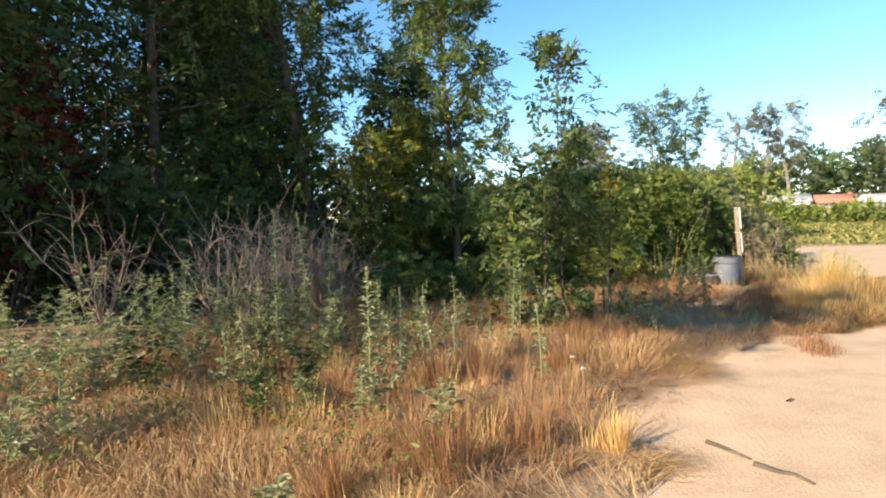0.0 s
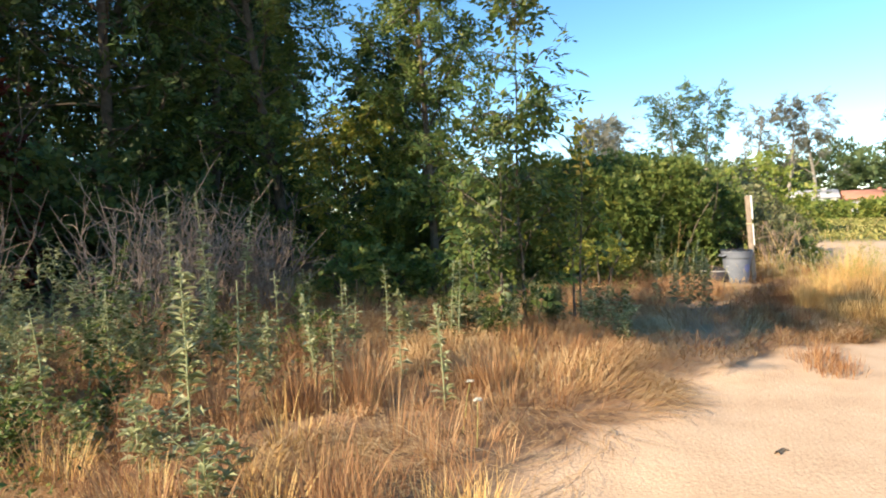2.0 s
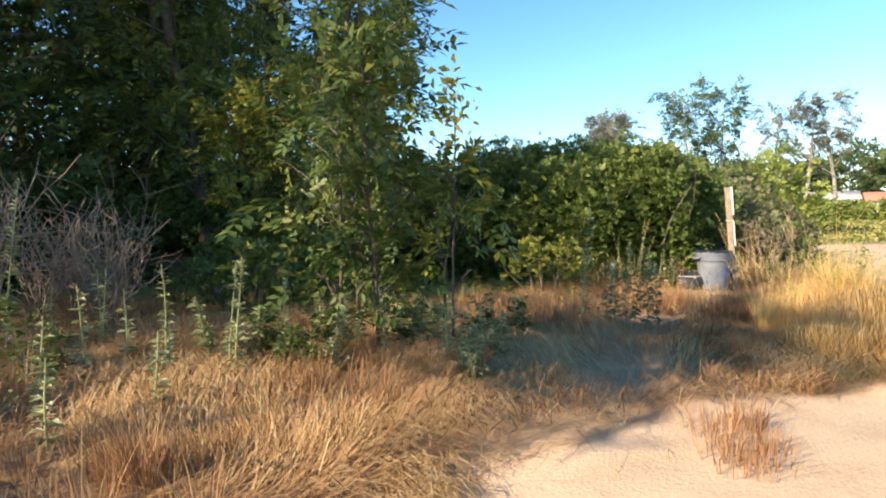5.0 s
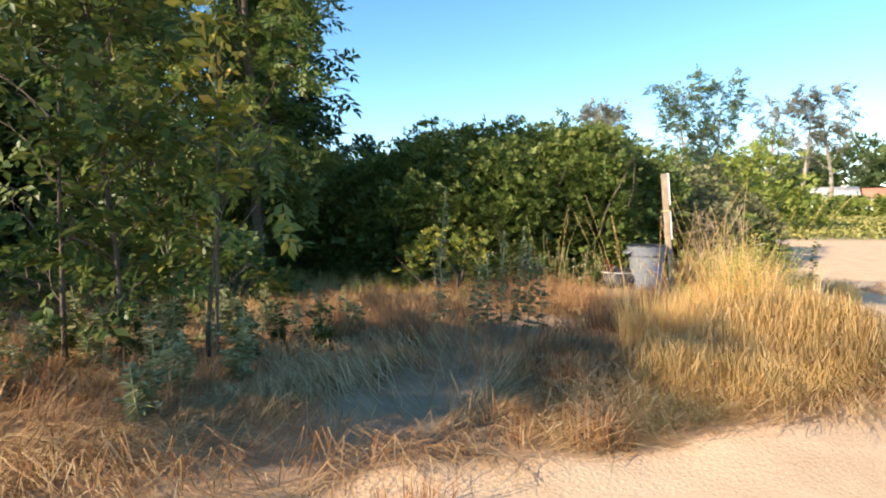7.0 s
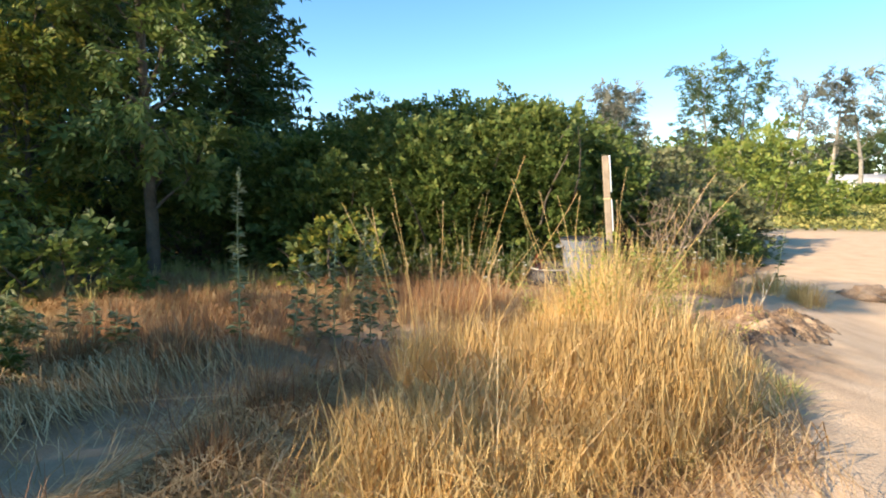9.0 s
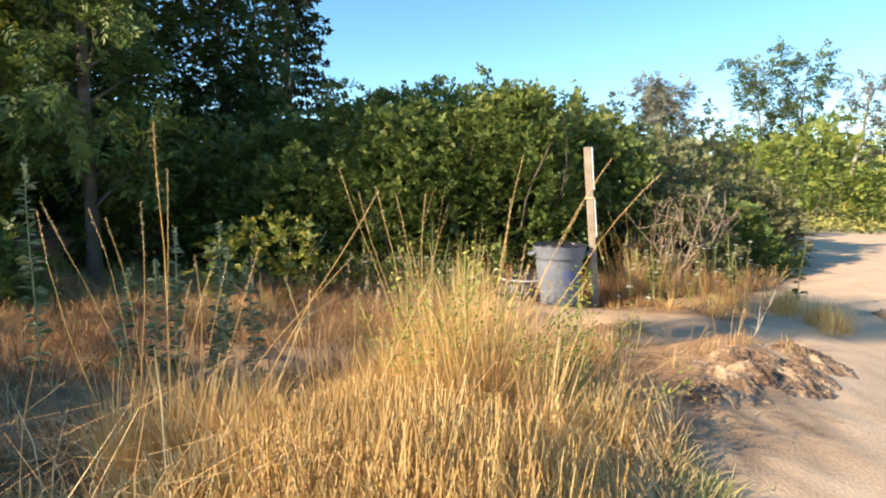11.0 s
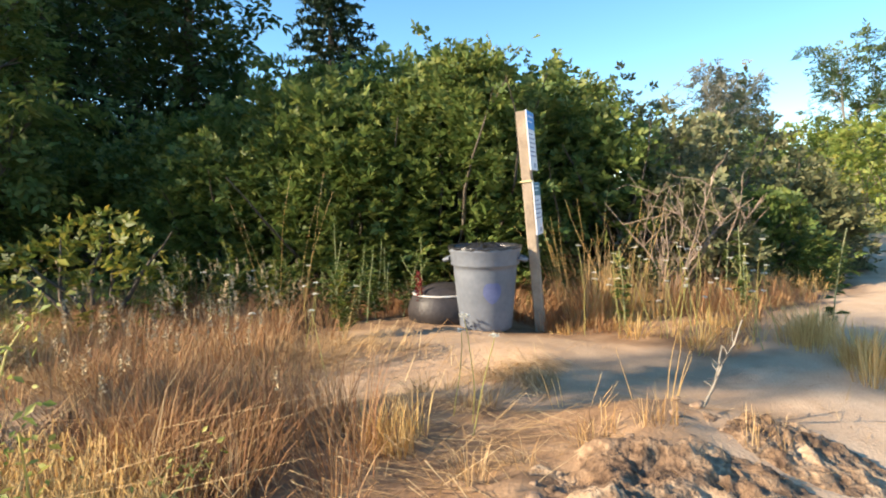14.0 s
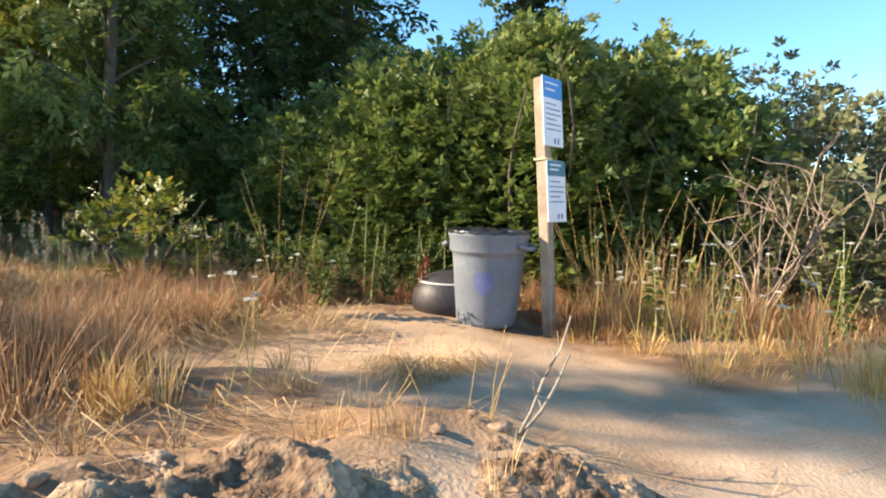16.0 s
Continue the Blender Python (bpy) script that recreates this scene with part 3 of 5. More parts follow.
tree((0.25, 4.45), 2.3, 0.6, M["leaf_sapling"], M["bark"], "leafy sapling beside a taller one in the dry grass", "sapling", leaf_size=0.1, count=1300, trunk_r=0.02, first=0.15, limbs=20, up=0.6, cloud=0.1, name="sapling")
tree((1.05, 4.75), 1.75, 0.5, M["leaf_turning"], M["bark"], "short sapling with green and rusty leaves", "sapling", leaf_size=0.09, count=800, trunk_r=0.018, first=0.3, limbs=16, up=0.6, cloud=0.1, name="sapling")
tree((-0.2, 6.2), 2.3, 0.6, M["leaf_sapling"], M["bark"], "leafy sapling standing in the dry grass", "sapling", leaf_size=0.1, count=1800, trunk_r=0.02, first=0.08, limbs=18, up=0.6, cloud=0.13, name="sapling")


def leaf_bunch(at, label):
    """The bright leaves at a sapling's tip."""
    x, y, z = at
    root = thing("leaf_spray", (x, y, float(gz(x, y))), label, "plant")
    h = z - float(gz(x, y))
    s = branch_points((0, 0, 0), (0, 0, 1), h, 8, 0.04, 0.2)
    part("stem", mesh_of("stem", *tube(s, np.linspace(0.014, 0.004, len(s)), 5), M["bark"], True), root)
    c = s[-1] + rng.normal(0, 1, (70, 3)) * np.array([0.1, 0.1, 0.17]) - np.array([0, 0, 0.12])
    part("leaves", mesh_of("leaves", *leaves(c, 0.11, 0.4, narrow=0.5, droop=0.6), M["leaf_yellow"]), root)


leaf_bunch((1.12, 4.75, 2.4), "slim sapling stem topped with bright yellow leaves")

# the wood on the rising side
for (x, y), h, sp, lf in (((-8.4, 9.2), 10.5, 2.6, "leaf_dark"), ((-8.8, 13.6), 11.5, 3.0, "leaf_dark"), ((-10.8, 12.0), 12.5, 3.0, "leaf_dark"), ((-12.6, 8.2), 9.5, 3.0, "leaf_dark"), ((-11.0, 5.2), 8.8, 2.6, "leaf_dark"), ((-9.2, 3.0), 5.5, 2.2, "leaf_dark"), ((-14.5, 14.0), 13.5, 3.4, "leaf_dark")):
    tree((x, y), h, sp, M[lf], M["bark_pale"] if x < -11 else M["bark"], "tall tree of the dark wood in deep shade", group="trees of the wood", leaf_size=0.2, count=11000, trunk_r=0.17, first=0.06, limbs=40, up=0.35, cloud=0.45)
for (x, y), h, sp in (((-24.5, 51.3), 28.0, 7.5), ((-11.5, 20.5), 16.0, 3.4), ((-13.0, 19.0), 17.0, 3.6), ((-17.0, 15.0), 17.0, 3.6), ((-16.5, 9.5), 16.0, 3.6)):
    conifer((x, y), h, sp, "tall dark fir tree rising behind the bushes", group="firs of the wood")
# added trees outside the view, placed to shade the trail, clearing and hedge
for (x, y), h, sp, low, n in (((-8.0, -1.0), 4.9, 1.9, 0.34, 4500), ((-4.4, -1.65), 5.3, 0.95, 0.76, 4600), ((-6.2, -2.05), 8.9, 0.55, 0.93, 2600), ((-9.3, 0.8), 8.2, 1.5, 0.45, 3000), ((-8.2, 3.6), 9.0, 1.5, 0.3, 3400)):
    tree((x, y), h, sp, M["leaf_dark"], M["bark"], "unseen tree added beside the track for the shade it casts", group="trees of the wood", leaf_size=0.12, count=n, trunk_r=0.12, first=low, limbs=26, up=0.35, cloud=0.25)
for (x, y), r, h, lf in (((-6.6, 6.2), 1.5, 2.3, "leaf_dark"), ((-8.2, 4.6), 1.6, 2.6, "leaf_dark"), ((-6.2, 8.4), 1.4, 1.9, "leaf_dark"), ((-9.5, 6.6), 1.8, 3.0, "leaf_dark")):
    shrub((x, y), r, r, h, M[lf], "dense dark undergrowth bush at the wood's edge", group="undergrowth bushes", leaf_size=0.12, count=5000)
for k in range(15):
    x, y = -21 + 1.35 * k, 15.5 + 3.5 * rng.random() + 0.25 * k
    shrub((x, y), 1.9, 1.6, rng.uniform(2.6, 4.2), M["leaf_dark"], "dense dark thicket under the trees", group="thickets of the wood", leaf_size=0.22, count=2700, stems=5, name="thicket")
for k in range(9):
    x, y = -17 + 0.4 * k, 3.5 + 1.5 * k
    shrub((x, y), 1.8, 1.6, rng.uniform(2.4, 3.6), M["leaf_dark"], "dense dark thicket under the trees", group="thickets of the wood", leaf_size=0.22, count=2600, stems=5, name="thicket")
for x, y, h, sp in ((-3.4, 15.8, 7.0, 1.1), (-10.2, 17.0, 11.0, 2.8), (-12.0, 16.5, 12.0, 3.0), (-20.0, 12.0, 13.0, 3.2), (-15.0, 5.0, 11.0, 3.0)):
    tree((x, y), h, sp, M["leaf_dark"], M["bark"], "tall tree of the dark wood in deep shade", group="trees of the wood", leaf_size=0.23, count=9000, trunk_r=0.17, first=0.06, limbs=36, up=0.35, cloud=0.5)
shrub((-8.3, 5.6), 1.3, 1.1, 4.3, M["leaf_red"], "dark red leaved bush in the shade of the wood", leaf_size=0.1, count=6500)

# the long hedge of bushes behind the bin
HEDGE = (((-2.4, 12.6), 1.5, 1.3, 1.9), ((-0.4, 12.9), 1.5, 1.3, 2.3), ((1.2, 13.3), 1.6, 1.4, 2.75), ((2.7, 13.3), 1.5, 1.3, 2.85), ((0.9, 15.6), 2.2, 1.8, 2.95),
         ((3.2, 15.4), 1.7, 1.5, 2.85), ((4.3, 14.1), 1.0, 1.2, 2.6), ((2.2, 12.1), 1.2, 0.9, 2.3), ((3.7, 12.55), 1.0, 0.8, 2.65), ((0.6, 11.9), 1.1, 0.8, 1.7))
for (x, y), rx, ry, h in HEDGE:
    shrub((x, y), rx, ry, h, M["leaf_green"], "dense leafy green bush, sunlit at its crown", group="bushes of the hedge", leaf_size=0.08, count=int(30000 * rx * h / 4) + 10000, lump=0.2, shoots=36, square=2.8)
for (x, y), rx, ry, h, lf in (((5.2, 13.5), 0.8, 0.9, 2.15, "leaf_green"), ((5.9, 14.9), 1.0, 1.1, 2.2, "leaf_scrub"), ((6.8, 17.2), 1.3, 1.4, 2.4, "leaf_scrub"), ((5.2, 17.5), 1.6, 1.4, 2.8, "leaf_scrub"), ((7.4, 20.5), 1.5, 1.5, 2.1, "leaf_green"), ((8.2, 24.0), 1.8, 1.7, 2.3, "leaf_turning"), ((6.1, 13.5), 0.7, 0.7, 1.2, "leaf_scrub"), ((6.9, 14.6), 0.7, 0.6, 1.1, "leaf_green"), ((7.6, 16.2), 0.7, 0.7, 1.2, "leaf_scrub")):
    shrub((x, y), rx, ry, h, M[lf], "scrubby bush beside the track", group="bushes along the track", leaf_size=0.08, count=8000, shoots=50, lump=0.5)
shrub((1.75, 9.35), 0.6, 0.5, 1.0, M["leaf_turning"], "small bush with yellowing leaves in front of the hedge", leaf_size=0.07, count=1500, stems=6)
shrub((-2.2, 7.4), 1.0, 0.9, 1.0, M["leaf_green"], "low green bush in the shade", leaf_size=0.09, count=2600, stems=8)
shrub((-0.9, 7.9), 0.9, 0.7, 0.85, M["leaf_green"], "low green bush in the shade", leaf_size=0.09, count=2400, stems=8)
shrub((13.5, 36.0), 3.2, 2.8, 4.6, M["leaf_far_lime"], "round bush with yellow-green leaves by the field", leaf_size=0.22, count=7000)
shrub((18.5, 47.0), 2.6, 2.4, 2.3, M["leaf_far_lime"], "lime green bush by the field", leaf_size=0.22, count=5000)
shrub((11.2, 48.0), 3.6, 3.2, 5.2, M["leaf_far_lime"], "tall lime green bush beyond the track", leaf_size=0.26, count=6000)
shrub((6.5, 36.0), 2.6, 2.6, 4.6, M["leaf_far"], "grey-green bush behind the hedge", leaf_size=0.24, count=5000)
for (x, y), h, sp in (((7.4, 48.5), 8.8, 2.2), ((6.0, 52.0), 8.0, 2.2)):
    tree((x, y), h, sp, M["leaf_far_bare"], M["bark_pale"], "half-bare tree with thin grey-green leaves", group="trees beyond the hedge", leaf_size=0.26, count=3500, trunk_r=0.12, first=0.15, limbs=26, up=0.9, cloud=0.35)

# far trees beyond the field
for (x, y), h, sp, lf, n in (((11.9, 102.5), 16.8, 4.2, "leaf_far_bare", 5200), ((25.0, 108.0), 20.0, 6.0, "leaf_far", 5500), ((30.0, 108.5), 22.0, 5.6, "leaf_far", 5500), ((36.0, 104.0), 17.5, 4.6, "leaf_far_bare", 2000), ((41.0, 103.0), 17.8, 5.6, "leaf_far_bare", 2600), ((45.5, 103.0), 18.0, 5.6, "leaf_far_bare", 2600), ((60.0, 95.0), 17.5, 5.6, "leaf_far_bare", 3000)):
    tree((x, y), h, sp, M[lf], M["bark_pale"], "tall far poplar with airy crown against the sky", group="tall trees beyond the field", leaf_size=0.5, count=n, trunk_r=0.4, first=0.34, limbs=15, up=0.75, cloud=0.6)
far_group = "far trees on the skyline"
for k in range(40):
    turn = radians(9 + 1.05 * k + rng.uniform(-0.3, 0.3))
    dist = 222 + rng.uniform(-10, 22)
    x, y = dist * math.sin(turn), dist * math.cos(turn)
    h = 16 + 6.5 * step(20, 36, math.degrees(turn)) + rng.uniform(-3, 3)
    if k % 4 == 2:
        conifer((x, y), h * 1.12, 4.4, "far dark conifer on the wooded rise", group=far_group, name="far_conifer", tiers=12, per=10, leaf=M["leaf_far"])
    else:
        shrub((x, y), rng.uniform(5.5, 8), 6, h, M["leaf_far"], "far round-crowned tree on the wooded rise", "tree", far_group, leaf_size=1.3, count=2600, name="far_tree", stems=4, spray=9, shoots=6)
for k in range(26):
    x = 17 + k * 2.5 + rng.uniform(-1, 1)
    y = 74 + rng.uniform(-4, 6) - 0.2 * (x - 17)
    shrub((x, y), rng.uniform(1.8, 2.8), 2.2, rng.uniform(1.3, 2.0) + 2.2 * step(36, 20, x), M["leaf_far_lime" if k % 3 else "leaf_far"], "bright green bush at the far edge of the field", group="bushes at the field's far edge", leaf_size=0.4, count=1200, name="far_bush", stems=4)


# ---- houses across the field ----
def house(at, w, d, eaves, ridge, wall, roof, label, turn=0.0):
    x, y, z = at
    root = thing("house", (x, y, z), label, "house", "houses across the field", turn=turn)

    def box(name, lo, hi, mat, lab=""):
        bm = bmesh.new()
        bmesh.ops.create_cube(bm, size=1.0)
        for v in bm.verts:
            v.co = Vector([(lo[i] + hi[i]) / 2 + v.co[i] * (hi[i] - lo[i]) for i in range(3)])
        bmesh.ops.bevel(bm, geom=bm.edges[:], offset=0.03, segments=1, affect="EDGES")
        me = bpy.data.meshes.new(name)
        bm.to_mesh(me)
        bm.free()
        me.materials.append(mat)
        return part(name, me, root, lab)

    box("wall", (-w / 2, -d / 2, 0), (w / 2, d / 2, eaves), wall)
    o = 0.5
    v = np.array([(-w / 2 - o, -d / 2 - o, eaves), (w / 2 + o, -d / 2 - o, eaves), (w / 2 + o, d / 2 + o, eaves), (-w / 2 - o, d / 2 + o, eaves), (-w / 2 - o, 0, ridge), (w / 2 + o, 0, ridge)])
    v = np.concatenate([v, v + np.array([0, 0, 0.25])])
    f4 = np.array([(6, 7, 11, 10), (8, 9, 10, 11), (0, 4, 5, 1), (2, 5, 4, 3), (0, 1, 7, 6), (2, 3, 9, 8)])
    f3 = np.array([(1, 5, 2), (0, 3, 4), (7, 8, 11), (6, 10, 9)])
    part("roof", mesh_of("roof", v, [f4, f3], roof), root)
    for k in range(3):
        cx = -w / 2 + w * (k + 0.5) / 3
        win = box("window", (cx - 0.6, -d / 2 - 0.06, eaves - 1.7), (cx + 0.6, -d / 2 + 0.05, eaves - 0.5), M["pane"], "dark window pane")
    box("chimney", (w * 0.2, -0.4, ridge - 0.8), (w * 0.2 + 0.8, 0.4, ridge + 0.7), roof)


house((76.0, 176.0, -0.3), 11, 8, 4.2, 6.4, M["wall_white"], M["roof_grey"], "white house with a pale roof among far trees", -0.3)
house((88.0, 172.0, -1.0), 11, 8, 4.2, 6.6, M["wall_tan"], M["roof_red"], "tan house with a red-brown roof among far trees", -0.3)
house((81.0, 164.0, -1.5), 10, 6, 2.6, 4.0, M["wall_white"], M["roof_grey"], "low white outbuilding below the houses", -0.3)
house((97.0, 168.0, -1.0), 11, 8, 4.0, 6.2, M["wall_lilac"], M["roof_grey"], "pale lilac house among far trees", -0.3)


# ---- the bin, the post and what lies by them ----
def lathe(profile, sides=40):
    p = np.asarray(profile, dtype=float)
    a = np.arange(sides) * 2 * np.pi / sides
    v = np.stack([p[:, 0:1] * np.cos(a), p[:, 0:1] * np.sin(a), np.repeat(p[:, 1:2], sides, 1)], -1).reshape(-1, 3)
    i, j = np.meshgrid(np.arange(len(p) - 1), np.arange(sides), indexing="ij")
    q = np.stack([i * sides + j, i * sides + (j + 1) % sides, (i + 1) * sides + (j + 1) % sides, (i + 1) * sides + j], -1).reshape(-1, 4)
    return v, q


def cuboid(lo, hi, bevel=0.004):
    bm = bmesh.new()
    bmesh.ops.create_cube(bm, size=1.0)
    for v in bm.verts:
        v.co = Vector([(lo[i] + hi[i]) / 2 + v.co[i] * (hi[i] - lo[i]) for i in range(3)])
    if bevel:
        bmesh.ops.bevel(bm, geom=bm.edges[:], offset=bevel, segments=1, affect="EDGES")
    return bm


def part_bm(name, bm, mat, parent, label="", smooth=False):
    me = bpy.data.meshes.new(name)
    bm.to_mesh(me)
    bm.free()
    me.materials.append(mat)
    if smooth:
        me.polygons.foreach_set("use_smooth", np.ones(len(me.polygons), dtype=bool))
    return part(name, me, parent, label)


def build_bin():
    x, y = 4.64, 10.79
    root = thing("litter_bin", (x, y, float(gz(x, y)) - 0.005), "grey round plastic bin with a black liner, on bare dirt", "bin", turn=0.25)
    body = [(0.0, 0.006), (0.19, 0.0), (0.215, 0.012), (0.222, 0.04), (0.262, 0.5), (0.266, 0.535), (0.285, 0.545), (0.287, 0.555), (0.29, 0.64), (0.3, 0.66), (0.302, 0.685), (0.292, 0.69), (0.278, 0.685), (0.272, 0.64), (0.252, 0.52), (0.21, 0.05), (0.0, 0.04)]
    part("body", mesh_of("body", *lathe(body), M["bin_plastic"], True), root)
    for s in (-1, 1):
        pts = [(s * 0.285, -0.1, 0.6), (s * 0.33, -0.085, 0.585), (s * 0.345, 0.0, 0.578), (s * 0.33, 0.085, 0.585), (s * 0.285, 0.1, 0.6)]
        part("handle", mesh_of("handle", *tube(np.array(pts), 0.016, 8), M["bin_plastic"], True), root)
    v, q = lathe([(0.268, 0.60), (0.272, 0.68), (0.288, 0.7), (0.306, 0.698), (0.309, 0.69), (0.306, 0.68)], 48)
    w = np.arange(len(v))
    v[:, 2] += 0.006 * np.sin(w * 1.9) * (v[:, 2] > 0.672)
    part("liner", mesh_of("liner", v, q, M["black_bag"], True), root, "black plastic liner folded over the rim")
    v, q = lathe([(0.0, 0.69), (0.1, 0.7), (0.2, 0.66), (0.272, 0.61)], 36)
    v += rng.normal(0, 0.012, v.shape)
    part("bag", mesh_of("bag", v, q, M["black_bag"], True), root, "crumpled black bag filling the top")
    # faded round badge on the side
    a = np.linspace(0, 2 * np.pi, 25)[:-1]
    th, zz = -1.25 + 0.3 * np.cos(a), 0.34 + 0.085 * np.sin(a) * (1 + 0.15 * np.sin(3 * a))
    rr = 0.222 + (zz - 0.04) * 0.087 + 0.0035
    v = np.stack([rr * np.cos(th), rr * np.sin(th), zz], 1)
    v = np.concatenate([v, [[(0.222 + 0.3 * 0.087 + 0.0055) * math.cos(-1.25), (0.222 + 0.3 * 0.087 + 0.0055) * math.sin(-1.25), 0.34]]])
    f = np.array([(k, (k + 1) % 24, 24) for k in range(24)])
    part("badge", mesh_of("badge", v, f, M["bin_decal"], True), root, "faded blue badge")


build_bin()


def build_post():
    x, y = 5.05, 11.02
    root = thing("sign_post", (x, y, float(gz(x, y)) - 0.03), "leaning weathered timber post carrying two small notices", "sign post")
    root.rotation_euler = (radians(1.0), radians(-4.6), radians(4))
    part_bm("post", cuboid((-0.038, -0.038, -0.15), (0.045, 0.038, 1.87), 0.008), M["post_wood"], root)
    part_bm("tie", cuboid((-0.05, -0.05, 1.285), (0.05, 0.05, 1.3), 0.003), M["tie_yellow"], root, "pale yellow tie round the post")

    def board(z0, z1, y0, y1, head, head_mat):
        b = part_bm("notice", cuboid((0.05, y0, z0), (0.06, y1, z1), 0.003), M["sign_white"], root, "white notice with a coloured heading")
        part_bm("heading", cuboid((0.0595, y0 + 0.004, z1 - head), (0.0635, y1 - 0.004, z1 - 0.004), 0), head_mat, b)
        w = y1 - y0
        for k in range(2):
            part_bm("text_bar", cuboid((0.0632, y0 + 0.03, z1 - head * (0.35 + 0.3 * k)), (0.0655, y0 + w * (0.75 - 0.15 * k), z1 - head * (0.35 + 0.3 * k) + 0.012), 0), M["sign_white"], b)
        rows = int((z1 - z0 - head - 0.12) / 0.036)
        for k in range(rows):
            zz = z1 - head - 0.045 - k * 0.036
            part_bm("text_bar", cuboid((0.0598, y0 + 0.03, zz), (0.0622, y0 + w * (0.88 if k % 3 else 0.66), zz + 0.008), 0), M["sign_ink"], b)
        for k in range(2):
            part_bm("symbol", cuboid((0.0598, y0 + w * 0.5 + 0.05 * k, z0 + 0.02), (0.0622, y0 + w * 0.5 + 0.022 + 0.05 * k, z0 + 0.06), 0), M["sign_ink"], b)

    board(1.38, 1.87, -0.075, 0.2, 0.15, M["sign_blue"])
    board(0.84, 1.28, -0.055, 0.21, 0.11, M["sign_teal"])


build_post()


def build_drum():
    x, y = 4.22, 10.86
    root = thing("drum", (x, y, float(gz(x, y)) - 0.02), "dark domed plastic tub lying upturned behind the bin", "tub", turn=0.6)
    prof = [(0.0, 0.0), (0.27, 0.0), (0.305, 0.03), (0.315, 0.1), (0.3, 0.18), (0.26, 0.25), (0.19, 0.3), (0.1, 0.33), (0.0, 0.335)]
    part("body", mesh_of("body", *lathe(prof, 32), M["drum_dark"], True), root)
    # the highlight along the dome's top edge, put in as a thin pale tube
    part("rim", mesh_of("rim", *tube([(0.262 * math.cos(a), 0.262 * math.sin(a), 0.252) for a in np.linspace(2.6, 6.4, 24)], 0.009, 6), M["pale_highlight"], True), root, "pale line for the highlight along the top edge")


build_drum()


# ---- weeds, flowers, dead stems ----
def weed(at, h, label="tall weed with silvery green leaves along its stem", spike=True, count=60, lean=None, leaf=None, size=0.075, group="silvery weeds"):
    x, y = at
    root = thing("weed", (x, y, float(gz(x, y)) - 0.02), label, "plant", group)
    d = (rng.normal(0, 0.06), rng.normal(0, 0.06), 1) if lean is None else (*lean, 1)
    s = branch_points((0, 0, 0), d, h, 8, 0.03, 0.05)
    part("stem", mesh_of("stem", *tube(s, np.linspace(0.007, 0.003, len(s)), 5), M["leaf_silver"], True), root)
    t = rng.uniform(0.12, 0.93, count) * 7.99
    i = t.astype(int)
    p = s[i] + (s[i + 1] - s[i]) * (t - i)[:, None]
    a = rng.uniform(0, 2 * np.pi, count)
    out = np.stack([np.cos(a), np.sin(a), np.full(count, 0.35)], 1)
    sz = size * (1.1 - 0.05 * t)
    c = p + out * sz[:, None] * 0.5
    part("foliage", mesh_of("leaves", *stem_leaves(p, out, sz), leaf or M["leaf_silver"]), root)
    if spike:
        n = 60
        f = rng.uniform(0.72, 1.0, n)
        q = s[-1] * 1.0 + (s[-1] - s[-3]) * (f[:, None] - 0.9) * 1.5 + rng.normal(0, 0.008, (n, 3))
        part("flower_spike", mesh_of("flower_spike", *leaves(q, 0.022, 0.3, narrow=0.6), leaf or M["leaf_silver"]), root)
    return root


def stem_leaves(p, out, sz):
    """Pointed leaves that stand off a stem, folded along the rib."""
    n = len(p)
    out = out / np.linalg.norm(out, axis=1, keepdims=True)
    side = np.cross(out, np.array([0, 0, 1.0]))
    side /= np.linalg.norm(side, axis=1, keepdims=True)
    up = np.cross(side, out)
    ln = (sz * rng.uniform(0.7, 1.3, n))[:, None]
    tip = p + out * ln - np.array([0, 0, 1.0]) * ln * rng.uniform(0.0, 0.5, (n, 1))
    mid = p + out * ln * 0.5
    w = ln * 0.17
    v = np.stack([p, mid + side * w + up * w * 0.4, tip, mid - side * w + up * w * 0.4], 1).reshape(-1, 3)
    k = np.arange(n)[:, None] * 4
    return v, np.concatenate([k + [0, 1, 2], k + [0, 2, 3]])


for at, h, c in (((2.24, 6.45), 1.28, 90), ((2.75, 6.95), 0.98, 110), ((2.86, 7.15), 1.04, 120), ((3.0, 7.05), 0.92, 110), ((3.14, 7.2), 0.8, 90), ((2.5, 6.75), 0.7, 70), ((2.62, 6.9), 0.75, 70)):
    weed(at, h, count=c, size=0.085)
for at, h in (((-2.6, 4.1), 1.45), ((-2.9, 3.3), 1.55), ((-2.65, 3.5), 1.5), ((-1.2, 0.9), 1.0), ((-0.77, 4.2), 0.5)):
    weed(at, h, count=90, size=0.11)
for k in range(44):
    x, y = rng.uniform(-4.2, 0.2), rng.uniform(0.0, 5.2)
    if x > -0.3 - 0.25 * (y - 2) ** 2 * 0.1 and y < 1.5:
        continue
    weed((x, y), rng.uniform(0.4, 0.9), spike=k % 3 == 0, count=42, size=0.085)
for k in range(22):
    x, y = rng.uniform(-0.6, 1.6), rng.uniform(3.6, 6.2)
    weed((x, y), rng.uniform(0.3, 0.55), spike=False, count=60, size=0.08)
for k in range(13):
    x, y = rng.uniform(5.4, 7.2), rng.uniform(11.3, 13.4)
    weed((x, y), rng.uniform(0.4, 0.9), "green weed among the verge grasses", False, 60, leaf=M["leaf_green"], size=0.09, group="green weeds on the verge")
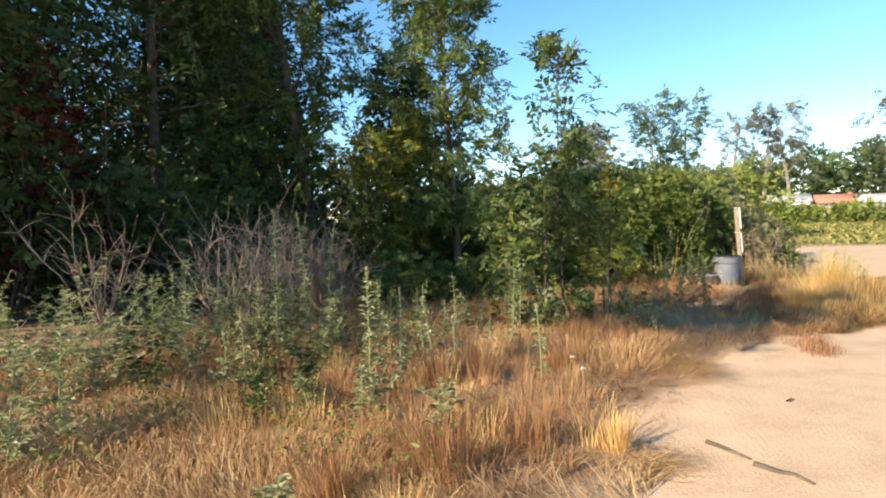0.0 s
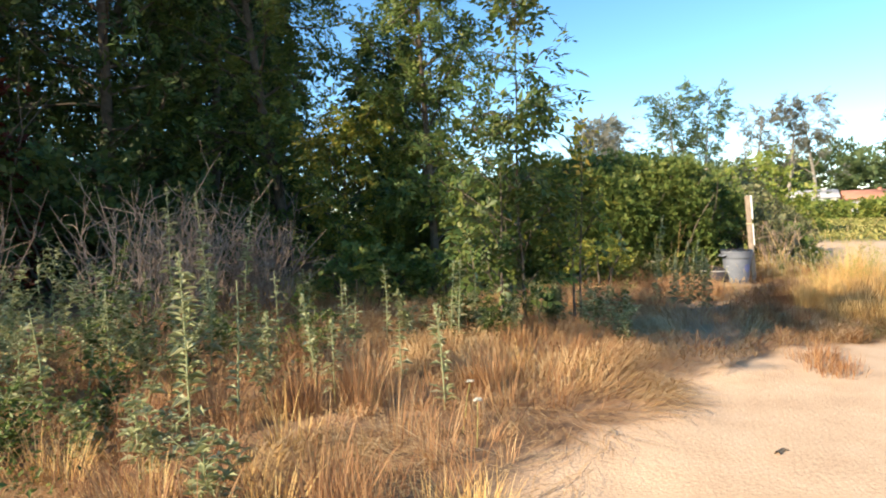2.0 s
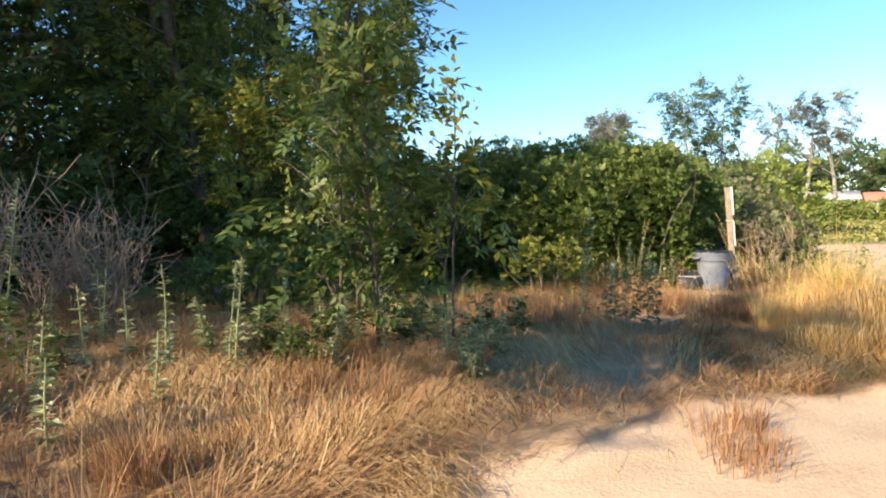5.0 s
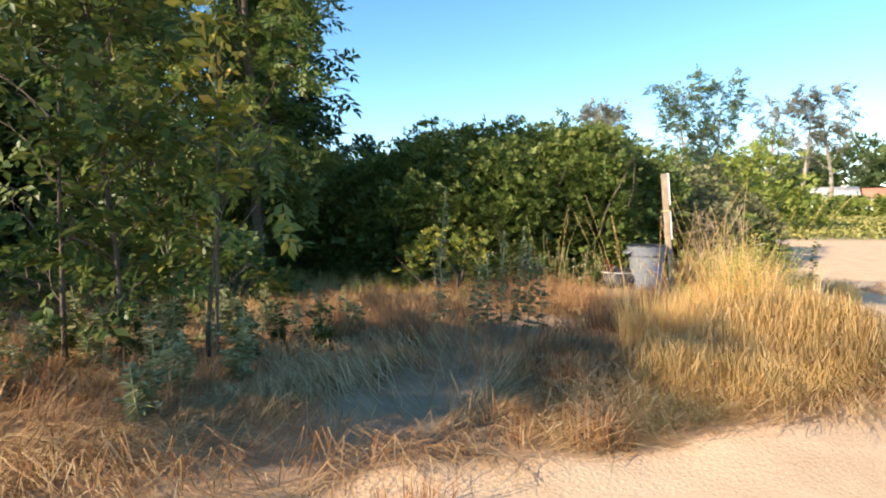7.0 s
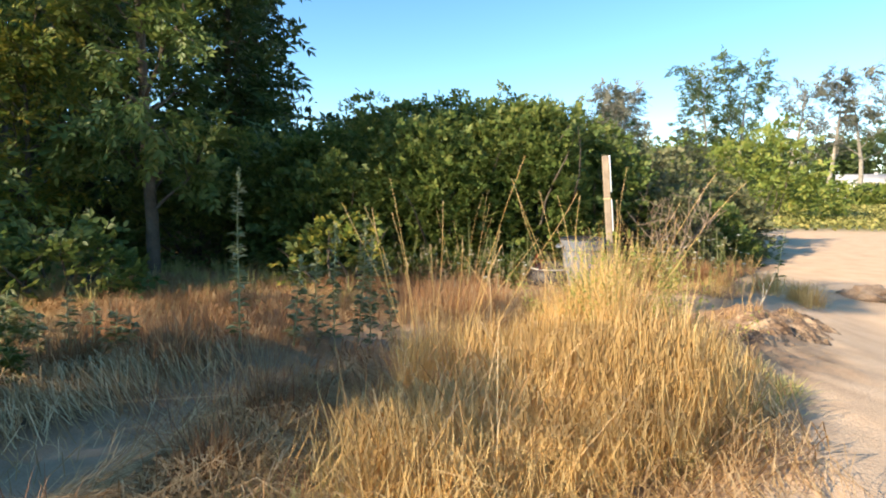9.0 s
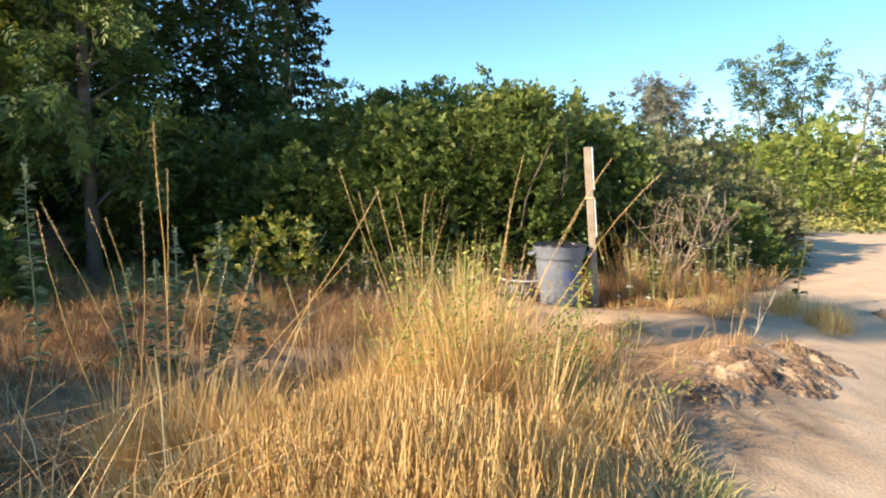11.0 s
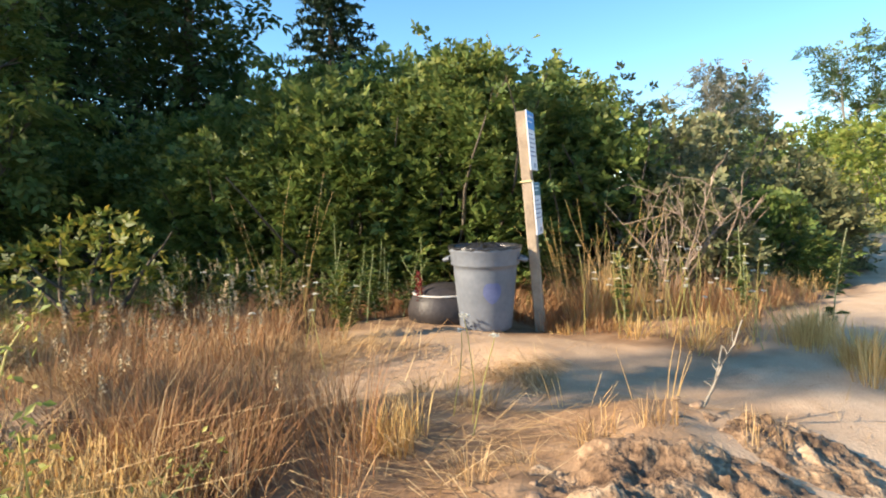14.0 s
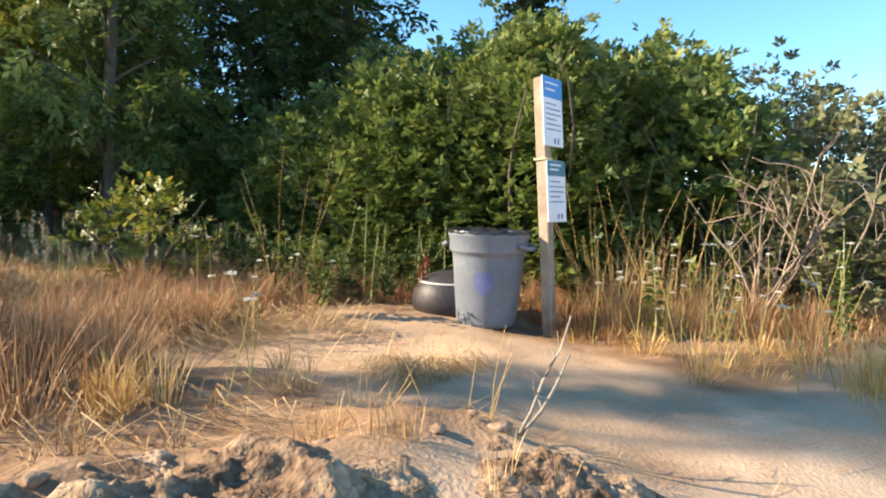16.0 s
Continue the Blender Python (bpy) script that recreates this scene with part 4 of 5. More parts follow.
for k in range(13):
    x, y = rng.uniform(2.0, 4.0), rng.uniform(10.2, 11.3)
    weed((x, y), rng.uniform(0.4, 1.0), "tall green weed in front of the hedge", k % 2 == 0, 70, lean=rng.normal(0, 0.16, 2), leaf=M["leaf_green"], size=0.06, group="green weeds by the hedge")


weed((4.04, 10.72), 0.42, "small weed with dried red leaves beside the tub", True, 90, leaf=M["dock_red"], size=0.06, group="")
weed((4.1, 10.62), 0.34, "small weed with dried red leaves beside the tub", True, 70, leaf=M["dock_red"], size=0.05, group="")


def bushy_weed(at, h, leaf, label):
    """A branching weed: side shoots off a main stem, small leaves all along them."""
    x, y = at
    root = thing("bushy_weed", (x, y, float(gz(x, y)) - 0.02), label, "plant", "bushy weeds of the verge")
    main = branch_points((0, 0, 0), (rng.normal(0, 0.12), rng.normal(0, 0.12), 1), h, 8, 0.06, 0.04)
    lines = [main]
    for k in range(9):
        a = k * 2.4 + rng.uniform(-0.4, 0.4)
        lines.append(branch_points(main[1 + k % 6], (math.cos(a), math.sin(a), 0.9), h * rng.uniform(0.25, 0.5), 6, 0.12, 0.08))
    for k, q in enumerate(lines):
        part("side_shoot" if k else "stem", mesh_of("stem", *tube(q, np.linspace(0.003 if k else 0.006, 0.0015, len(q)), 4), M["leaf_silver"], True), root)
    ps, outs, sz = [], [], []
    for q in lines:
        n = int(16 + 24 * (q is main))
        t = rng.uniform(0.15, 0.999, n) * (len(q) - 1)
        i = t.astype(int)
        ps.append(q[i] + (q[i + 1] - q[i]) * (t - i)[:, None])
        a = rng.uniform(0, 2 * np.pi, n)
        outs.append(np.stack([np.cos(a), np.sin(a), np.full(n, 0.4)], 1))
        sz.append(0.07 * (1.15 - 0.5 * t / (len(q) - 1)))
    part("foliage", mesh_of("foliage", *stem_leaves(np.concatenate(ps), np.concatenate(outs), np.concatenate(sz)), leaf), root)


for k in range(72):
    x, y = -0.5 - 3.9 * rng.random(), -1.2 + 5.0 * rng.random()
    if x > -1.0 and y > 0.5 or (y < 0.3 and k % 2) or math.hypot(x + 0.06, y + 3.3) < 1.6:
        continue
    bushy_weed((x, y), rng.uniform(0.35, 0.8) + 0.25 * (x < -2.2), M["leaf_silver"] if k % 3 else M["leaf_green"], "bushy grey-green weed with small pale leaves" if k % 3 else "bushy dull green weed in the dry grass")
for k in range(26):
    x, y = rng.uniform(-0.4, 1.7), rng.uniform(3.6, 6.0)
    bushy_weed((x, y), rng.uniform(0.3, 0.5), M["leaf_silver"] if k % 2 else M["leaf_green"], "low bushy weed by the saplings")
for k in range(16):
    x, y = rng.uniform(1.6, 3.9), rng.uniform(9.8, 11.0)
    bushy_weed((x, y), rng.uniform(0.35, 0.7), M["leaf_green"] if k % 3 else M["leaf_turning"], "bushy green weed in the grass by the hedge")


def dead_shrub(at, h, label="bare grey dead shrub with tangled twigs"):
    x, y = at
    root = thing("dead_shrub", (x, y, float(gz(x, y)) - 0.03), label, "shrub", "dead shrubs")
    for k in range(9):
        a = k * 2.4
        s = branch_points((0, 0, 0), (math.cos(a) * 0.45, math.sin(a) * 0.45, 1), h * rng.uniform(0.6, 1.05), 8, 0.12, 0.03)
        bits = [tube(s, np.linspace(0.011, 0.003, len(s)), 4)]
        for m in range(7):
            q = s[rng.integers(2, 8)]
            t = branch_points(q, rng.normal(0, 0.7, 3) + np.array([0, 0, 0.9]), h * rng.uniform(0.12, 0.32), 4, 0.2, 0.0)
            bits.append(tube(t, np.linspace(0.005, 0.0018, len(t)), 4))
        part("branch", mesh_of("branch", *merge(bits), M["deadwood"], True), root)


for k in range(17):
    dead_shrub((-3.0 - 2.4 * rng.random(), 3.4 + 3.6 * rng.random()), rng.uniform(1.2, 2.0))
for at, h in (((-3.7, 4.4), 2.2), ((-2.9, 5.6), 1.5), ((6.0, 12.6), 1.4), ((6.4, 13.2), 1.3), ((5.7, 13.2), 1.5)):
    dead_shrub(at, h)


def lace_flower(at, h, lean):
    """A thin stem with a flat white flower head."""
    x, y = at
    root = thing("lace_flower", (x, y, float(gz(x, y)) - 0.02), "thin stemmed white flower head, half dried", "flower", "white flower heads")
    s = branch_points((0, 0, 0), (*lean, 1), h, 6, 0.06, 0.03)
    part("stem", mesh_of("stem", *tube(s, np.linspace(0.003, 0.0018, len(s)), 4), M["grass_green"], True), root)
    n = 34
    a, r = rng.uniform(0, 2 * np.pi, n), 0.022 * np.sqrt(rng.random(n))
    c = s[-1] + np.stack([r * np.cos(a), r * np.sin(a), 0.012 - 12 * r * r + rng.normal(0, 0.002, n)], 1)
    part("flower_head", mesh_of("flower_head", *leaves(c, 0.013, 2.0, narrow=0.9), M["flower_white"]), root)


for k in range(42):
    x, y = rng.uniform(5.35, 6.9), rng.uniform(10.6, 11.9)
    lace_flower((x, y), rng.uniform(0.3, 0.75), rng.normal(0, 0.25, 2))
for k in range(12):
    x, y = rng.uniform(2.6, 4.2), rng.uniform(9.0, 10.3)
    lace_flower((x, y), rng.uniform(0.3, 0.6), rng.normal(0, 0.2, 2))
for at, h in (((5.41, 8.5), 0.5), ((5.46, 8.37), 0.43), ((5.3, 8.55), 0.4), ((0.25, 1.1), 0.3), ((0.35, 0.9), 0.25)):
    lace_flower(at, h, (0.1, 0.05))


# ---- grasses ----
def scatter(n, x0, x1, y0, y1, keep):
    p = np.stack([rng.uniform(x0, x1, n), rng.uniform(y0, y1, n)], 1)
    return p[rng.random(n) < keep(p[:, 0], p[:, 1])]


def on_ground(p, sink=0.01):
    return np.column_stack([p, gz(p[:, 0], p[:, 1]) - sink])


def stuff(name, pieces, mat, label):
    return tagged(new(name, mesh_of(name, *merge(pieces), mat)), label, "grass", kind="stuff")


def tufted(p, spread):
    """Draw blades together into tufts."""
    n = max(1, len(p) // 26)
    c = p[rng.integers(0, len(p), n)]
    return c[rng.integers(0, n, len(p))] + rng.normal(0, spread, p.shape)


def meadow(x, y):
    m = (bareness(x, y) < 0.35) * step(-0.1, -0.4, inside_road(x, y))
    return m * (0.35 + 0.65 * step(0.3, 0.6, vnoise(x, y, 1.1, 11)))


def berm(x, y):
    g = np.minimum(line_gap(x, y, [(4.35, 4.85), (4.7, 5.4), (4.8, 6.2), (4.72, 6.8)]), 9)
    return step(0.72, 0.3, g) * (line_gap(x, y, TRAIL) > 0.38) * (inside_road(x, y) < -0.12)


def not_berm(x, y):
    return meadow(x, y) * (1 - berm(x, y))


fallen = scatter(230000, -3.8, 5.6, -2.6, 9.8, lambda x, y: (inside_road(x, y) < 0.12) * (0.12 + 0.88 * step(0.38, 0.64, vnoise(x, y, 1.0, 14))) * (1 - 0.92 * step(0.42, 0.22, line_gap(x, y, TRAIL))) * (1 - berm(x, y)))
stuff("fallen_straw", [lodged(fallen, 0.34, 0.0038, 0.14)], M["straw"], "pale straw fallen over and lying combed in swirls")
rusty = scatter(60000, -4.2, 4.2, -2.6, 9.5, lambda x, y: (inside_road(x, y) < -0.1) * step(0.35, 0.65, vnoise(x, y, 0.8, 15)))
stuff("bent_grass", [lodged(rusty, 0.34, 0.0034, 0.2, 0.7)], M["grass_rust"], "rust-brown grass bent low over the straw")
low_t = scatter(3400, -5, 4.6, -2.2, 10.2, lambda x, y: not_berm(x, y) * step(0.2, 0.5, line_gap(x, y, TRAIL)))
stuff("dry_grass", [tufts(low_t, 22, 0.1 + 0.2 * vnoise(low_t[:, 0], low_t[:, 1], 0.8, 12), 0.07, 0.8, 0.0036)], M["grass_rust"], "rust-brown dry meadow grass in low arching tufts")
mid_t = scatter(520, -5, 4.4, -1.6, 10.4, lambda x, y: not_berm(x, y) * step(0.42, 0.7, vnoise(x, y, 0.9, 13)) * (line_gap(x, y, TRAIL) > 0.3))
stuff("tall_dry_grass", [tufts(mid_t, 44, 0.2 + 0.3 * rng.random(len(mid_t)), 0.09, 0.62, 0.0032, 0.3)], M["grass_rust"], "tall reddish dry grass standing in tufts")
sun_t = scatter(260, -3.6, 2.4, -1.6, 3.6, lambda x, y: not_berm(x, y) * step(0.5, 0.7, vnoise(x, y, 1.3, 16)) * (line_gap(x, y, TRAIL) > 0.25))
stuff("straw_tufts", [tufts(sun_t, 46, 0.18 + 0.2 * rng.random(len(sun_t)), 0.08, 0.7, 0.0034, 0.35)], M["grass_gold"], "straw-coloured tufts among the rusty grass")


def hump(x, y, cx, cy, w):
    return np.exp(-((x - cx) ** 2 + (y - cy) ** 2) / w)


bank = scatter(1700, 2.8, 6.0, 3.8, 7.8, berm)
bx, by = bank[:, 0], bank[:, 1]
stuff("golden_grass", [tufts(bank, 20, (0.08 + 0.1 * rng.random(len(bank))) * (1 + 1.8 * hump(bx, by, 4.72, 6.4, 0.14) + 1.0 * hump(bx, by, 4.0, 5.6, 0.06)), 0.09, 1.25 - 0.5 * hump(bx, by, 4.7, 6.4, 0.15), 0.003, 0.4)], M["grass_gold"], "golden dry grass matted over the sunny bank")
mat_p = scatter(90000, 3.2, 6.0, 3.9, 7.6, berm)
stuff("matted_straw", [lodged(mat_p, 0.2, 0.003, 0.26, 1.6)], M["grass_gold"], "pale matted straw thick over the bank")
crown = np.concatenate([np.array(c) + rng.normal(0, r, (n, 2)) for c, r, n in (((4.72, 6.42), 0.17, 84), ((4.1, 5.75), 0.07, 18), ((4.42, 6.1), 0.1, 16), ((4.95, 6.75), 0.12, 18), ((3.85, 5.6), 0.07, 10))])
cx_, cy_ = crown[:, 0], crown[:, 1]
stuff("bank_crown_grass", [tufts(crown, 58, (0.42 + 0.26 * rng.random(len(crown))) * (0.8 + 0.75 * hump(cx_, cy_, 4.72, 6.42, 0.08)), 0.05, 0.42, 0.0028, 0.2)], M["grass_gold"], "tall golden stalks standing on the crown of the bank")
under = scatter(300, 3.3, 5.1, 5.2, 7.8, berm)
ux, uy = under[:, 0], under[:, 1]
stuff("rusty_undergrowth", [tufts(under, 46, (0.14 + 0.14 * rng.random(len(under))) * (1 + 1.2 * hump(ux, uy, 4.65, 6.3, 0.35)), 0.07, 0.5, 0.0032, 0.25)], M["grass_rust"], "rusty dry stalks thick at the foot of the bank grass")
WALKED = [(4.5, 2.7), (5.45, 4.3), (5.6, 5.2), (6.3, 6.25), (7.4, 7.5)]
cross = scatter(2400, 3.6, 5.8, 4.3, 7.4, berm)
cross = cross[line_gap(cross[:, 0], cross[:, 1], WALKED) > 0.95]
stuff("crossing_straw", [blades(on_ground(cross, -0.05), 0.35 + 0.35 * rng.random(len(cross)), 0.003, 1.1, 0.5)], M["straw"], "loose pale straws lying across the bank grass")
stand = np.concatenate([np.array(c) + rng.normal(0, r, (n, 2)) for c, r, n in (((4.65, 7.6), 0.26, 3600), ((4.25, 8.1), 0.25, 2600), ((3.9, 7.0), 0.2, 1500), ((3.6, 8.6), 0.35, 2600), ((2.9, 9.3), 0.4, 2600))])
stand = stand[line_gap(stand[:, 0], stand[:, 1], TRAIL) > 0.22]
stuff("rusty_stand", [tufts(stand[::34], 34, 0.2 + 0.26 * rng.random(len(stand[::34])), 0.08, 0.75, 0.0032, 0.3)], M["grass_rust"], "stand of rust-red grass going to seed")
tip = stand[rng.random(len(stand)) < 0.016]
stuff("foxtail_heads", [leaves(np.repeat(on_ground(tip, 0), 26, 0) + np.column_stack([rng.normal(0, 0.004, (len(tip) * 26, 2)), np.repeat(0.4 + 0.22 * rng.random(len(tip)), 26) + rng.uniform(0, 0.06, len(tip) * 26)]), 0.013, 0.2, narrow=0.35)], M["seed_head"], "soft pale foxtail heads above the rusty grass")
low = scatter(520, 3.4, 6.2, 3.9, 7.0, lambda x, y: (line_gap(x, y, [(3.9, 4.4), (4.9, 5.0), (5.6, 5.9)]) < 0.5) * step(-0.05, -0.25, inside_road(x, y)))
stuff("green_grass", [tufts(low, 30, 0.08 + 0.09 * rng.random(len(low)), 0.08, 1.0, 0.0036)], M["grass_green"], "short yellow-green grass along the track's edge")
side = scatter(1500, 5.2, 9.5, 10.4, 24, lambda x, y: step(-0.05, -0.35, inside_road(x, y)) * (np.hypot((x - 5.2) / 1.7, (y - 9.7) / 1.0) > 1.05) * (0.3 + 0.7 * step(0.35, 0.6, vnoise(x, y, 1.3, 15))))
stuff("verge_grass", [tufts(side, 32, (0.12 + 0.2 * rng.random(len(side))) * (0.5 + 1.1 * vnoise(side[:, 0], side[:, 1], 1.1, 31)), 0.1, 1.0, 0.0042)], M["grass_gold"], "golden verge grass beyond the post")
behind = scatter(900, 1.4, 5.6, 9.2, 12.2, lambda x, y: (np.hypot((x - 5.0) / 1.75, (y - 9.9) / 1.05) > 1.02) * (np.hypot(x - 4.35, y - 10.85) > 0.55) * 0.8)
stuff("weedy_grass", [tufts(behind, 34, (0.14 + 0.24 * rng.random(len(behind))) * (0.5 + 1.1 * vnoise(behind[:, 0], behind[:, 1], 1.3, 32)), 0.1, 0.95, 0.004)], M["grass_rust"], "brown weedy grass in front of the hedge")
shade = scatter(1100, -6, 2.2, 4.5, 11.5, lambda x, y: step(6.5, 8.5, y - 0.25 * x) * 0.8)
stuff("shade_grass", [tufts(shade, 26, 0.14 + 0.26 * rng.random(len(shade)), 0.08, 0.6, 0.0045)], M["grass_green"], "greener grass and weeds in the shade of the trees")
for at, r, h, n in (((0.42, 0.05), 0.12, 0.28, 300), ((7.3, 10.6), 0.25, 0.32, 700), ((7.0, 11.2), 0.25, 0.32, 700), ((5.2, 8.15), 0.12, 0.22, 260)):
    c = np.array([at]) + rng.normal(0, r * 0.45, (8, 2))
    tagged(new("grass_tuft", mesh_of("grass_tuft", *tufts(c, n // 8, h, r * 0.5, 0.6, 0.0036, 0.25), M["grass_gold"])), "pale golden tuft of dry grass on the sand", "grass", "grass tufts", "stuff")
for at, r, h, n in (((0.0, 0.05), 0.1, 0.4, 260), ((-0.5, -0.4), 0.14, 0.42, 360), ((2.69, 2.62), 0.24, 0.15, 300), ((2.78, 2.95), 0.22, 0.17, 300), ((3.4, 3.85), 0.15, 0.2, 300), ((-0.95, -0.75), 0.1, 0.42, 260), ((-0.42, 1.48), 0.16, 0.46, 420), ((-0.75, 1.25), 0.14, 0.4, 320), ((0.3, 2.1), 0.12, 0.36, 300), ((-1.2, 2.3), 0.16, 0.45, 340), ((0.45, 3.3), 0.15, 0.32, 300), ((1.0, 3.1), 0.14, 0.26, 260), ((1.6, 5.7), 0.16, 0.36, 340), ((2.05, 6.0), 0.16, 0.4, 360), ((1.2, 6.3), 0.18, 0.42, 380), ((3.2, 5.2), 0.14, 0.3, 300), ((3.3, 4.6), 0.14, 0.28, 300)):
    c = np.array([at]) + rng.normal(0, r * 0.45, (8, 2))
    tagged(new("grass_tuft", mesh_of("grass_tuft", *tufts(c, n // 8, h, r * 0.5, 0.5, 0.0034, 0.22), M["grass_rust"])), "rust-red tuft of tall dry grass in the straw", "grass", "rusty grass tufts", "stuff")
field = scatter(90000, 8, 75, 27, 80, lambda x, y: (x > np.interp(y, EDGE_Y, EDGE_X) - 6) * 0.9)
stuff("field_growth", [leaves(on_ground(field) + np.column_stack([np.zeros((len(field), 2)), 0.05 + 0.4 * rng.random(len(field)) * 0.6]), 0.24, 0.9, narrow=0.5)], M["field_growth"], "low green growth covering the far field")


half = scatter(420, 5.2, 8.5, 10.8, 16, lambda x, y: step(-0.05, -0.35, inside_road(x, y)) * (np.hypot((x - 5.2) / 1.7, (y - 9.7) / 1.0) > 1.1) * step(0.45, 0.6, vnoise(x, y, 1.0, 41)))
stuff("brown_verge_grass", [tufts(half, 46, 0.15 + 0.28 * rng.random(len(half)), 0.09, 0.7, 0.004)], M["grass_rust"], "duller brown grass and dead stalks on the verge")


def stem_clump(at, n, h, fan, label, heads=True):
    """Long seeding grass stems that fan out of one clump."""
    x, y = at
    root = thing("tall_grass_clump", (x, y, float(gz(x, y)) - 0.02), label, "grass", "clumps of seeding grass")
    for k in range(n):
        a = rng.uniform(0, 2 * np.pi)
        f = fan * rng.uniform(0.15, 1.0)
        s = branch_points((0.1 * math.cos(a), 0.1 * math.sin(a), 0), (math.cos(a) * f, math.sin(a) * f, 1), h * rng.uniform(0.6, 1.1), 12, 0.035, -0.03 * rng.uniform(0.0, 1.4))
        stem = part("stem", mesh_of("stem", *tube(s, np.linspace(0.0019, 0.0009, len(s)), 4), M["grass_gold"], True), root)
        if not heads:
            continue
        m = 50
        t = rng.uniform(0.0, 1.0, m)
        q = s[-3] + (s[-1] - s[-3]) * t[:, None] + rng.normal(0, 0.0022, (m, 3))
        tagged(part("seed_head", mesh_of("seed_head", *leaves(q, 0.011, 0.2, narrow=0.25), M["seed_head"]), stem), kind="stuff")


stem_clump((3.9, 5.65), 14, 1.25, 0.6, "clump of long pale grass stems with feathery seed heads")
stem_clump((4.72, 6.4), 16, 1.3, 0.42, "clump of golden grass with tall seeding stems")
stem_clump((4.35, 5.9), 5, 1.0, 0.6, "clump of golden grass with tall seeding stems")
stem_clump((5.32, 11.35), 20, 1.2, 0.5, "pale straw stems fanned beside the post", False)
stem_clump((5.65, 11.7), 14, 1.1, 0.7, "pale straw stems fanned beside the post", False)
post_t = np.array([(5.35, 11.35), (5.5, 11.5), (5.7, 11.6), (5.9, 11.75), (5.45, 11.7), (6.1, 11.9), (5.75, 11.95)])
stuff("post_grass", [tufts(post_t, 90, np.array([0.75, 0.7, 0.65, 0.6, 0.8, 0.5, 0.65]), 0.12, 0.6, 0.0034, 0.3)], M["straw"], "tall pale dry grass arching beside the post")
stem_clump((3.2, 10.0), 6, 1.5, 0.25, "tall thin straw stems before the hedge")
stem_clump((6.1, 8.88), 5, 0.3, 0.4, "few pale dead stems on the dirt mound", False)
stem_clump((5.8, 8.7), 7, 0.22, 0.7, "few pale dead stems on the dirt mound", False)


def forked_stick(at, h, lean, label):
    """A dry forked stalk: two prongs with short broken twigs."""
    x, y = at
    root = thing("forked_stick", (x, y, float(gz(x, y)) - 0.02), label, "stick")
    for f, k in ((1.0, 1.0), (0.72, 1.7)):
        q = branch_points((0, 0, 0), (lean[0] * k, lean[1] * k, 1), h * f, 8, 0.07, 0.0)
        prong = part("prong", mesh_of("prong", *tube(q, np.linspace(0.007, 0.003, len(q)), 5), M["bark_pale"], True), root)
        for m in range(4):
            t = branch_points(q[3 + m], rng.normal(0, 0.6, 3) + np.array([0, 0, 0.8]), h * 0.13, 4, 0.2, 0.0)
            part("twig", mesh_of("twig", *tube(t, np.linspace(0.003, 0.0015, len(t)), 4), M["bark_pale"], True), prong)


forked_stick((6.3, 8.92), 0.44, (0.32, 0.22), "pale dry forked stalk standing on the dirt mound")
for at in ((5.9, 8.35), (6.15, 8.5), (5.62, 7.95), (6.5, 8.7), (5.35, 8.75), (5.0, 8.9)):
    c = np.array([at]) + rng.normal(0, 0.06, (5, 2))
    tagged(new("grass_tuft", mesh_of("grass_tuft", *tufts(c, 16, 0.15, 0.06, 0.8, 0.0026, 0.3), M["straw"])), "small wispy tuft of dry grass on bare earth", "grass", "wispy tufts", "stuff")


def vine(at, r, h, label):
    """Leafy green tangle growing through dry grass."""
    x, y = at
    root = thing("creeper", (x, y, float(gz(x, y)) - 0.02), label, "plant", "green creepers in the grass")
    cs = []
    for k in range(12):
        a = k * 2.4
        s = branch_points((0, 0, 0), (math.cos(a) * r / h, math.sin(a) * r / h, 1), h * rng.uniform(0.7, 1.15), 7, 0.2, 0.03)
        part("stem", mesh_of("stem", *tube(s, np.linspace(0.004, 0.002, len(s)), 4), M["grass_green"], True), root)
        i = np.clip(rng.normal(5.4, 1.6, 110).astype(int), 1, 7)
        cs.append(s[i] + rng.normal(0, 0.035, (110, 3)))
    part("foliage", mesh_of("leaves", *leaves(np.concatenate(cs), 0.021, 0.5, narrow=0.5), M["leaf_lime"]), root)


vine((4.72, 6.4), 0.36, 0.92, "yellow-green leafy creeper climbing through the dry grass")
vine((5.15, 6.65), 0.3, 0.72, "yellow-green leafy creeper climbing through the dry grass")
vine((4.55, 6.3), 0.3, 0.86, "yellow-green leafy creeper climbing through the dry grass")


# ---- stones and crumbled earth ----
def stone(at, s, label, group, sink=0.3, name="stone"):
    bm = bmesh.new()
    bmesh.ops.create_icosphere(bm, subdivisions=4 if max(s) > 0.04 else 2, radius=1.0)
    o = Vector((rng.uniform(0, 50), rng.uniform(0, 50), 0))
    for v in bm.verts:
        n = noise.noise(v.co * 1.3 + o) * 0.45 + noise.noise(v.co * 3.5 + o) * 0.3 + noise.noise(v.co * 8 + o) * 0.14 + noise.noise(v.co * 17 + o) * 0.06
        v.co *= 1 + n
        v.co = Vector((v.co.x * s[0], v.co.y * s[1], v.co.z * s[2]))
    me = bpy.data.meshes.new(name)
    bm.to_mesh(me)
    bm.free()
    me.materials.append(M["rock"])
    me.polygons.foreach_set("use_smooth", np.ones(len(me.polygons), dtype=bool))
    ob = new(name, me)
    x, y = at
    ob.location = (x, y, float(gz(x, y)) + s[2] * (1 - 2 * sink) * 0.5)
    ob.rotation_euler[2] = rng.uniform(0, 6.28)
    return tagged(ob, label, "rock", group)


